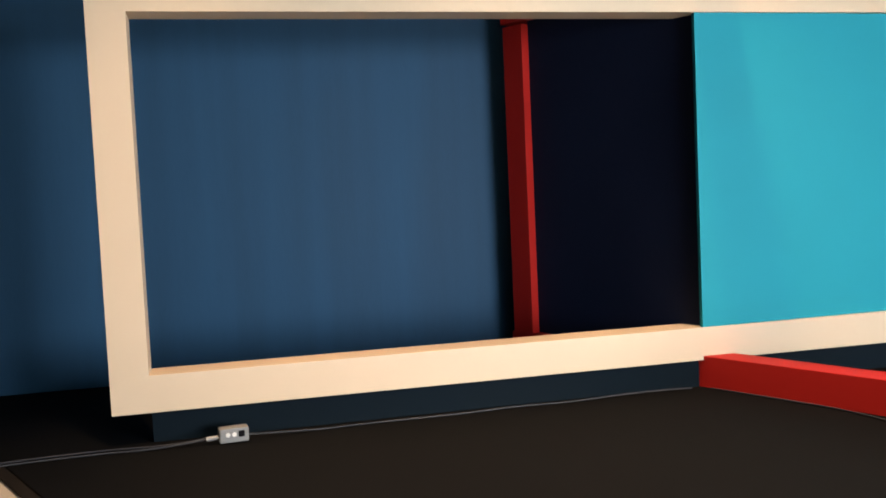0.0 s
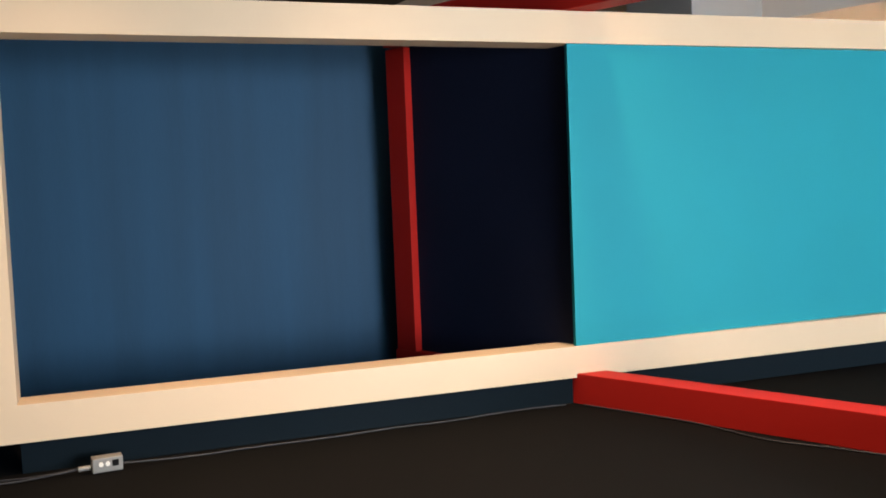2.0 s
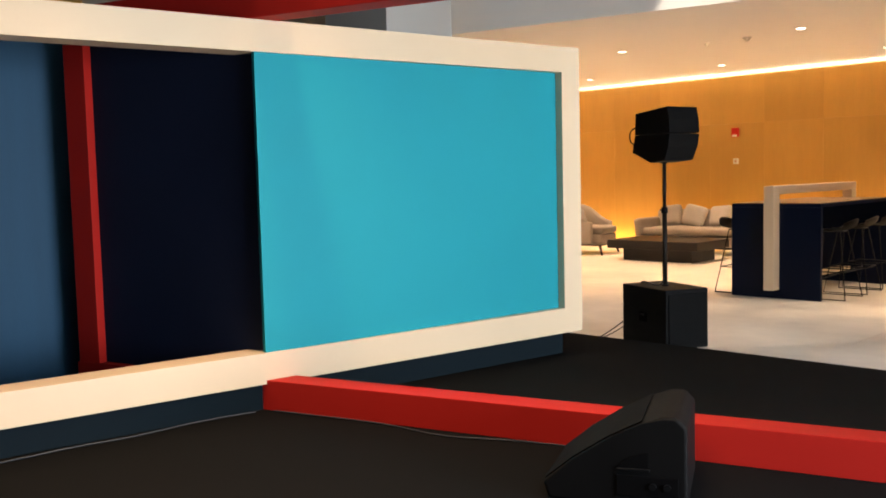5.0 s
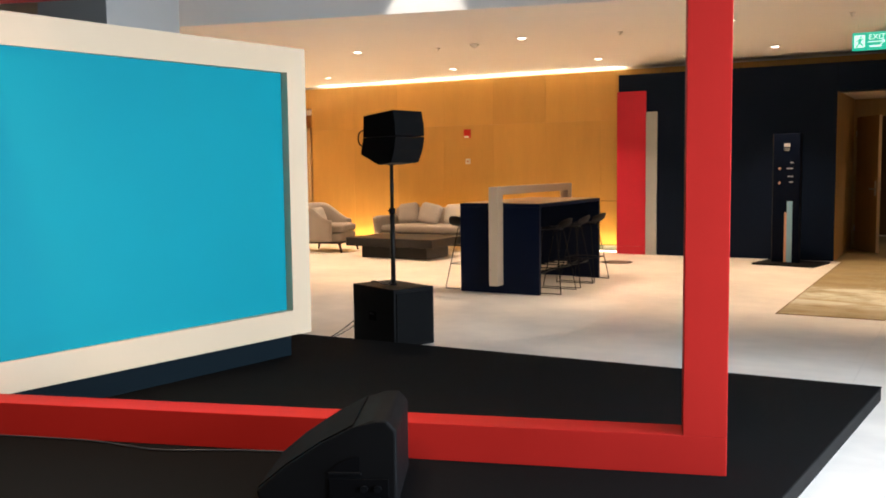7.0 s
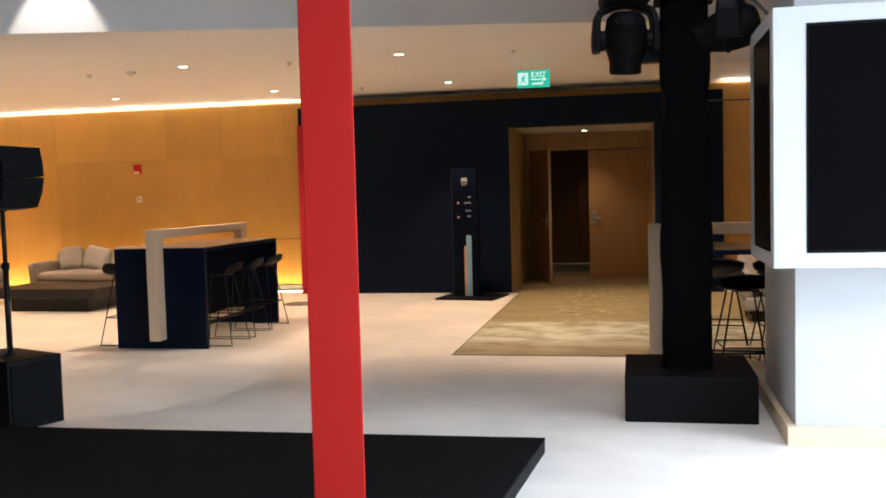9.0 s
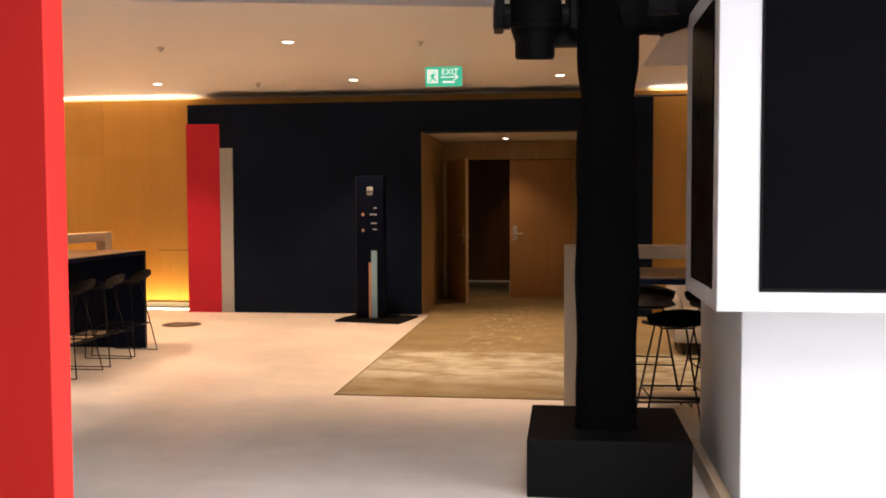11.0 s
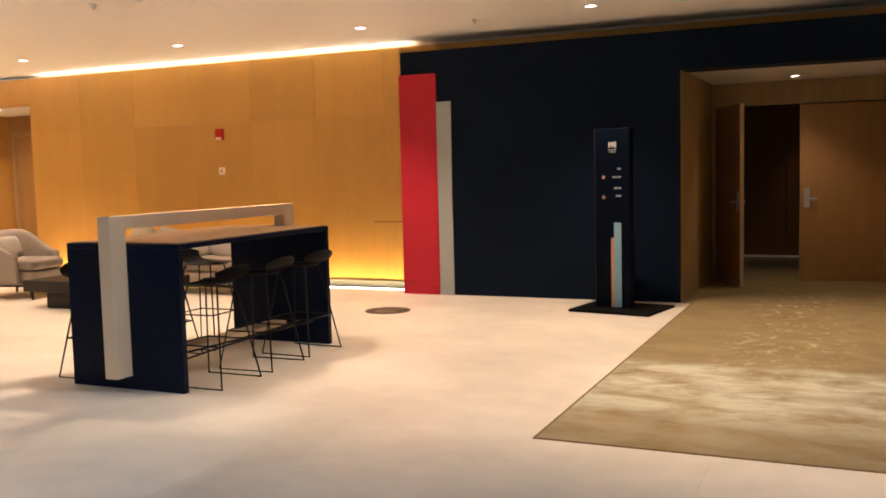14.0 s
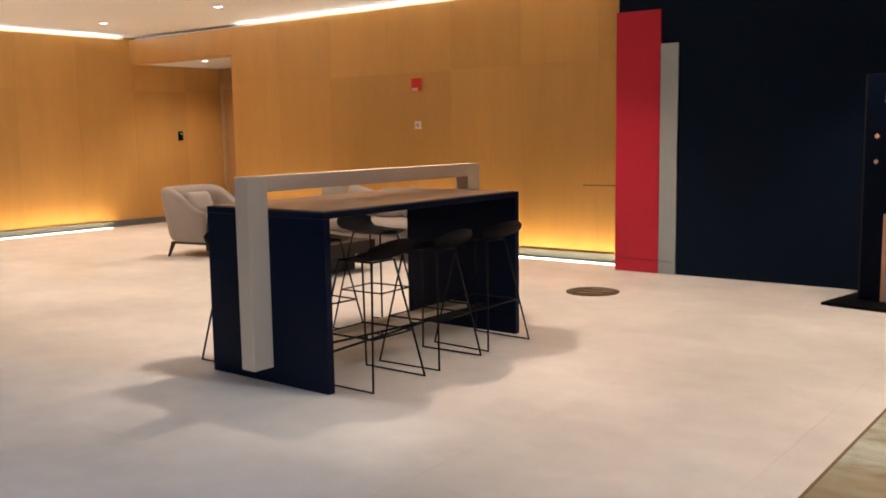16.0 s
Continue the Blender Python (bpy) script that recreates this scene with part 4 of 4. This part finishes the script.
def moving_head(m, tilt):
    h = thing("moving_head", m, "black moving-head stage light with curved yoke, unlit", "stage light", "moving heads")
    hb = part("base", box(-0.15, 0.15, -0.14, 0.14, 0.0, 0.10, 0.02), M_BLACK, h)
    part("clamp", tube((0, 0, 0.10), (0, 0, 0.17), 0.03), M_SEAT, h)
    # one bent yoke: an arch of rounded section over the head
    bm = bmesh.new()
    rows, n = [], 22
    for i in range(n + 1):
        a = math.pi * i / n
        x, z = 0.178 * math.cos(a) / max(abs(math.cos(a)), math.sin(a)) ** 0.55, -0.15 + 0.145 * math.sin(a)
        if i in (0, n):
            z = -0.29
        nx, nz = math.cos(a), math.sin(a)
        rows.append([bm.verts.new((x + u * 0.022 * nx, v * (0.075 - 0.02 * nz), z + u * 0.022 * nz)) for u, v in ((1, 0.8), (1, -0.8), (0.6, -1), (-0.6, -1), (-1, -0.8), (-1, 0.8), (-0.6, 1), (0.6, 1))])
    for a, b in zip(rows, rows[1:]):
        for i in range(8):
            bm.faces.new((a[i], a[(i + 1) % 8], b[(i + 1) % 8], b[i]))
    bm.faces.new(rows[0]), bm.faces.new(rows[-1][::-1])
    yoke = part("yoke", bm, M_SEAT, h)
    for s in (-1, 1):
        part("pivot_cap", tube((s * 0.125, 0, -0.22), (s * 0.205, 0, -0.22), 0.062, 20), M_SEAT, yoke)
    rot = Matrix.Translation((0, 0, -0.22)) @ Matrix.Rotation(radians(tilt), 4, "X")
    head = part("head", moved(lathe([(0.05, 0.175), (0.085, 0.165), (0.115, 0.13), (0.126, 0.07), (0.128, 0.0), (0.120, -0.06), (0.104, -0.11), (0.098, -0.12), (0.098, -0.19), (0.092, -0.205), (0.082, -0.205), (0.078, -0.19)]), rot), M_BLACK, h, "", True)
    part("lens", moved(tube((0, 0, -0.198), (0, 0, -0.188), 0.08, 24), rot), M_SCREEN, head, "dark glass lens")
    part("collar_ring", moved(lathe([(0.124, -0.052), (0.132, -0.05), (0.132, -0.03), (0.126, -0.028)]), rot), M_SEAT, head)
    for s in (-1, 1):
        part("handle", moved(wire([(-0.07, s * 0.09, 0.12), (-0.07, s * 0.155, 0.10), (0.07, s * 0.155, 0.10), (0.07, s * 0.09, 0.12)], 0.008), rot), M_SEAT, head)
    part("display", box(-0.05, 0.05, -0.143, -0.14, 0.035, 0.065, 0.001), M_SCREEN, hb, "small dark display")
    return h


moving_head(pose(4.30, -2.38, 2.79, 0, 0, 8) @ Matrix.Scale(1.1, 4), 10)
moving_head(pose(4.98, -2.36, 2.83, 0, 0, 82) @ Matrix.Scale(1.12, 4), 76)

# ---- screens on the pillar ----
tv = thing("screen_enclosure", pose(5.10, -3.42, 0), "white boxed screen enclosure wrapped round the pillar", "screen enclosure")
part("front_case", box(0.0, 1.6, 0.0, 0.272, 1.08, 2.52, 0.006), M_WHITE, tv)
part("side_case", box(0.0, 0.112, 0.272, 1.02, 1.08, 2.52, 0.006), M_WHITE, tv)
part("front_screen", box(0.19, 0.83, -0.006, 0.004, 1.18, 2.41, 0.002), M_SCREEN, tv, "black switched-off front screen")
part("front_bezel", box(0.175, 0.845, -0.003, 0.002, 1.165, 2.425, 0.001), M_BLACK, tv, "dark screen bezel")
part("side_screen", box(-0.006, 0.004, 0.12, 0.78, 1.18, 2.41, 0.002), M_SCREEN, tv, "black switched-off side screen")
part("side_bezel", box(-0.003, 0.002, 0.105, 0.795, 1.165, 2.425, 0.001), M_BLACK, tv, "dark screen bezel")
cable([(5.16, -3.0, 2.52), (5.12, -2.9, 2.62), (5.0, -2.6, 2.8), (4.8, -2.3, 2.80)], "black cable from the column to the screen", 0.012)

cable([(4.84, -2.2, 2.135), (5.05, -2.22, 2.128), (5.266, -2.25, 2.13)], "thin black cable from the column to the pillar", 0.005)

# ---- information totem ----
ki = thing("information_totem", pose(1.95, 4.58, 0, 0, 0, -10), "dark navy information totem on a black base plate", "sign totem")
part("base_plate", box(-0.40, 0.49, -0.36, 0.36, 0, 0.025, 0.004), M_BLACK, ki)
tp = part("panel", box(-0.22, 0.165, -0.05, 0.05, 0.025, 1.90, 0.004), M_TOTEM, ki)
part("side_edge", box(-0.232, -0.22, -0.052, 0.052, 0.025, 1.90, 0.002), M_CTABLE, ki, "dark brown edge")
part("blue_strip", box(-0.01, 0.07, -0.056, -0.05, 0.03, 0.92, 0.001), M_SKYBLUE, tp, "pale blue strip")
part("peach_strip", box(-0.045, -0.011, -0.056, -0.05, 0.03, 0.76, 0.001), M_PINKISH, tp, "peach strip")
em_ = bmesh.new()
add_box(em_, -0.065, 0.015, -0.054, -0.05, 1.725, 1.75)
for xx in (-0.065, -0.03, 0.0):
    add_box(em_, xx, xx + 0.018, -0.0545, -0.0495, 1.70, 1.76)
part("emblem", em_, M_SIGN, tp, "small white emblem")
for zz, x0, x1 in ((1.675, -0.075, 0.02), (1.652, -0.06, 0.01)):
    part("writing", box(x0, x1, -0.053, -0.05, zz, zz + 0.007, 0), M_SIGN, tp, "unreadable white writing")
for zz, words in ((1.47, ((0.03, 0.07),)), (1.385, ((-0.025, 0.015), (0.022, 0.07))), (1.27, ((-0.01, 0.03), (0.036, 0.07))), (1.19, ((0.015, 0.07),))):
    for x0, x1 in words:
        part("writing", box(x0, x1, -0.053, -0.05, zz, zz + 0.018, 0), M_SIGN, tp, "unreadable white writing")
for zz in (1.394, 1.185):
    part("arrow_mark", moved(box(-0.016, 0.016, -0.054, -0.05, -0.016, 0.016, 0), Matrix.Translation((-0.125, 0, zz)) @ Matrix.Rotation(radians(45), 4, "Y")), M_PINKISH, tp, "small peach arrow")

# ---- lounge ----
def armchair(m):
    """A tub chair: one shell sweeps from arm to arm round the back, falling towards the front."""
    c = thing("armchair", m, "greige upholstered tub armchair on dark wooden legs", "armchair", "lounge armchairs")
    bm = bmesh.new()
    n, k, rows = 40, 12, []
    for i in range(n + 1):
        a = radians(58 + 244 * i / n)
        ca, sa = math.cos(a), math.sin(a)
        q = 1 / (abs(ca) ** 3.4 + abs(sa) ** 3.4) ** (1 / 3.4)
        rise = 0.5 - 0.5 * math.cos(math.pi * min(1, max(0, (0.62 - ca * q) / 1.35)))
        top = 0.52 + 0.26 * rise
        half = 0.052 + 0.012 * rise
        ring = []
        for j in range(k):
            b = 6.283185 * j / k
            u, v = math.cos(b), math.sin(b)
            w = half * (abs(u) ** 0.6) * (1 if u > 0 else -1)
            z = 0.17 + (top - 0.17) * (0.5 + 0.5 * (abs(v) ** 0.35) * (1 if v > 0 else -1))
            out = 0.335 + 0.075 * (z - 0.17) / 0.6 + w
            ring.append(bm.verts.new((ca * q * out - 0.02, sa * q * out, z)))
        rows.append(ring)
    for r0, r1 in zip(rows, rows[1:]):
        for j in range(k):
            bm.faces.new((r0[j], r0[(j + 1) % k], r1[(j + 1) % k], r1[j]))
    bm.faces.new(rows[0]), bm.faces.new(rows[-1][::-1])
    part("tub_shell", bm, M_FABRIC, c, "curved upholstered back and arms", True)
    part("seat_base", soft_box(-0.30, 0.34, -0.31, 0.31, 0.17, 0.33, 0.04), M_FABRIC, c, "", True)
    part("seat_cushion", soft_box(-0.28, 0.37, -0.285, 0.285, 0.32, 0.455, 0.055, 0.12), M_FABRIC, c, "", True)
    part("plinth_frame", box(-0.33, 0.33, -0.33, 0.33, 0.145, 0.172, 0.006), M_DARKWOOD, c)
    for x in (-0.31, 0.31):
        for y in (-0.31, 0.31):
            part("leg", tube((x, y, 0.16), (x * 1.16, y * 1.10, 0), 0.026, 10, 0.013), M_DARKWOOD, c)
    cu = soft_box(-0.06, 0.06, -0.20, 0.20, -0.14, 0.14, 0.06, 0.2)
    part("cushion", moved(cu, Matrix.Translation((-0.20, 0.02, 0.575)) @ Matrix.Rotation(radians(-22), 4, "Y")), M_CUSHION, c, "pale loose cushion", True)
    return c


armchair(pose(-5.72, 3.75, 0, 0, 0, 12) @ Matrix.Scale(1.1, 4))


def sofa(m, w, fabric, label):
    s = thing("sofa", m, label, "sofa", "lounge sofas")
    h = w / 2
    part("base", soft_box(-h, h, -0.42, 0.40, 0.12, 0.30, 0.04), fabric, s, "", True)
    part("seat_cushion", soft_box(-h + 0.13, h - 0.13, -0.42, 0.26, 0.29, 0.45, 0.07, 0.06), fabric, s, "", True)
    part("backrest", moved(soft_box(-h, h, -0.09, 0.09, 0, 0.46, 0.07, 0.03), Matrix.Translation((0, 0.33, 0.28)) @ Matrix.Rotation(radians(-8), 4, "X")), fabric, s, "", True)
    for k in (-1, 1):
        part("armrest", moved(soft_box(-0.075, 0.075, -0.40, 0.36, 0, 0.36, 0.06, 0.03), Matrix.Translation((k * (h - 0.05), 0, 0.24)) @ Matrix.Rotation(radians(k * 8), 4, "Y")), fabric, s, "", True)
    for i in range(5):
        x = -h + 0.40 + i * (w - 0.80) / 4
        g = 0.20 + 0.02 * (i % 2)
        cu = soft_box(-g, g, -0.07, 0.07, -0.18, 0.20, 0.07, 0.28)
        part("cushion", moved(cu, Matrix.Translation((x, 0.15 - 0.05 * (i % 2), 0.62)) @ Matrix.Rotation(radians(-14 - 5 * (i % 3)), 4, "X") @ Matrix.Rotation(radians((-7, 12, -4, 9, -11)[i]), 4, "Y")), M_CUSHION, s, "pale back cushion", True)
    part("plinth", box(-h + 0.05, h - 0.05, -0.36, 0.36, 0.09, 0.125, 0.004), M_DARKWOOD, s)
    for x in (-h + 0.1, h - 0.1):
        for y in (-0.33, 0.33):
            part("leg", tube((x, y, 0.1), (x, y, 0), 0.02, 10, 0.014), M_DARKWOOD, s)
    return s


sofa(pose(-3.84, 4.85, 0), 2.75, M_FABRIC, "long greige upholstered sofa with pale cushions")
sofa(pose(6.55, 2.40, 0, 0, 0, 0), 2.0, M_CUSHION, "pale grey sofa behind the bar table")
ct = thing("coffee_table", pose(-3.90, 3.35, 0), "low dark brown block coffee table with recessed base", "coffee table")
part("top", box(-0.82, 0.82, -0.50, 0.50, 0.20, 0.335, 0.006), M_CTABLE, ct)
part("base", box(-0.60, 0.64, -0.36, 0.36, 0.0, 0.20, 0.004), M_CTABLE, ct)

# ---- wood panels and floor tiles ----
wall_panels(wall_n, steps(-7.48, -0.28, 1.03), ((0.0, 2.235), (2.235, 3.07)), "y", WALL_Y)
wall_panels(wall_n, steps(5.0, 11.0, 1.03), ((0.0, 2.235), (2.235, 3.07)), "y", WALL_Y)
wall_panels(wall_n, steps(-0.27, 5.0, 1.03), ((2.63, 3.07),), "y", WALL_Y)
wall_panels(wall_h, [(WALL_W + 0.001, -8.76), (-8.76, -7.48)], ((2.68, 3.07),), "y", WALL_Y)
wall_panels(wall_w, steps(-3.6, 8.5, 1.03), ((0.0, 2.235), (2.235, 3.07)), "x", WALL_W)
TW = 1.2
tile = bpy.data.meshes.new("tile")
bm = box(0.0005, TW - 0.0005, 0.0005, TW - 0.0005, -0.02, 0.0, 0.0004, 1)
bm.to_mesh(tile), bm.free()
tile.materials.append(M_FLOOR)
extra = bmesh.new()
for i in range(18):
    for j in range(23):
        x, y = -10.8 + i * TW, -15.5 + j * TW
        if -9.7 < x < 9 and -11 < y < 5.0:
            ob = new("tile", tile)
            ob.location = (x, y, 0)
            ob.parent = floor
        else:
            add_box(extra, x + 0.0015, x + TW - 0.0015, y + 0.0015, y + TW - 0.0015, -0.02, 0.0)
tagged(link("tile_rest", extra, M_FLOOR, floor), "pale stone tiles further off", kind="stuff")
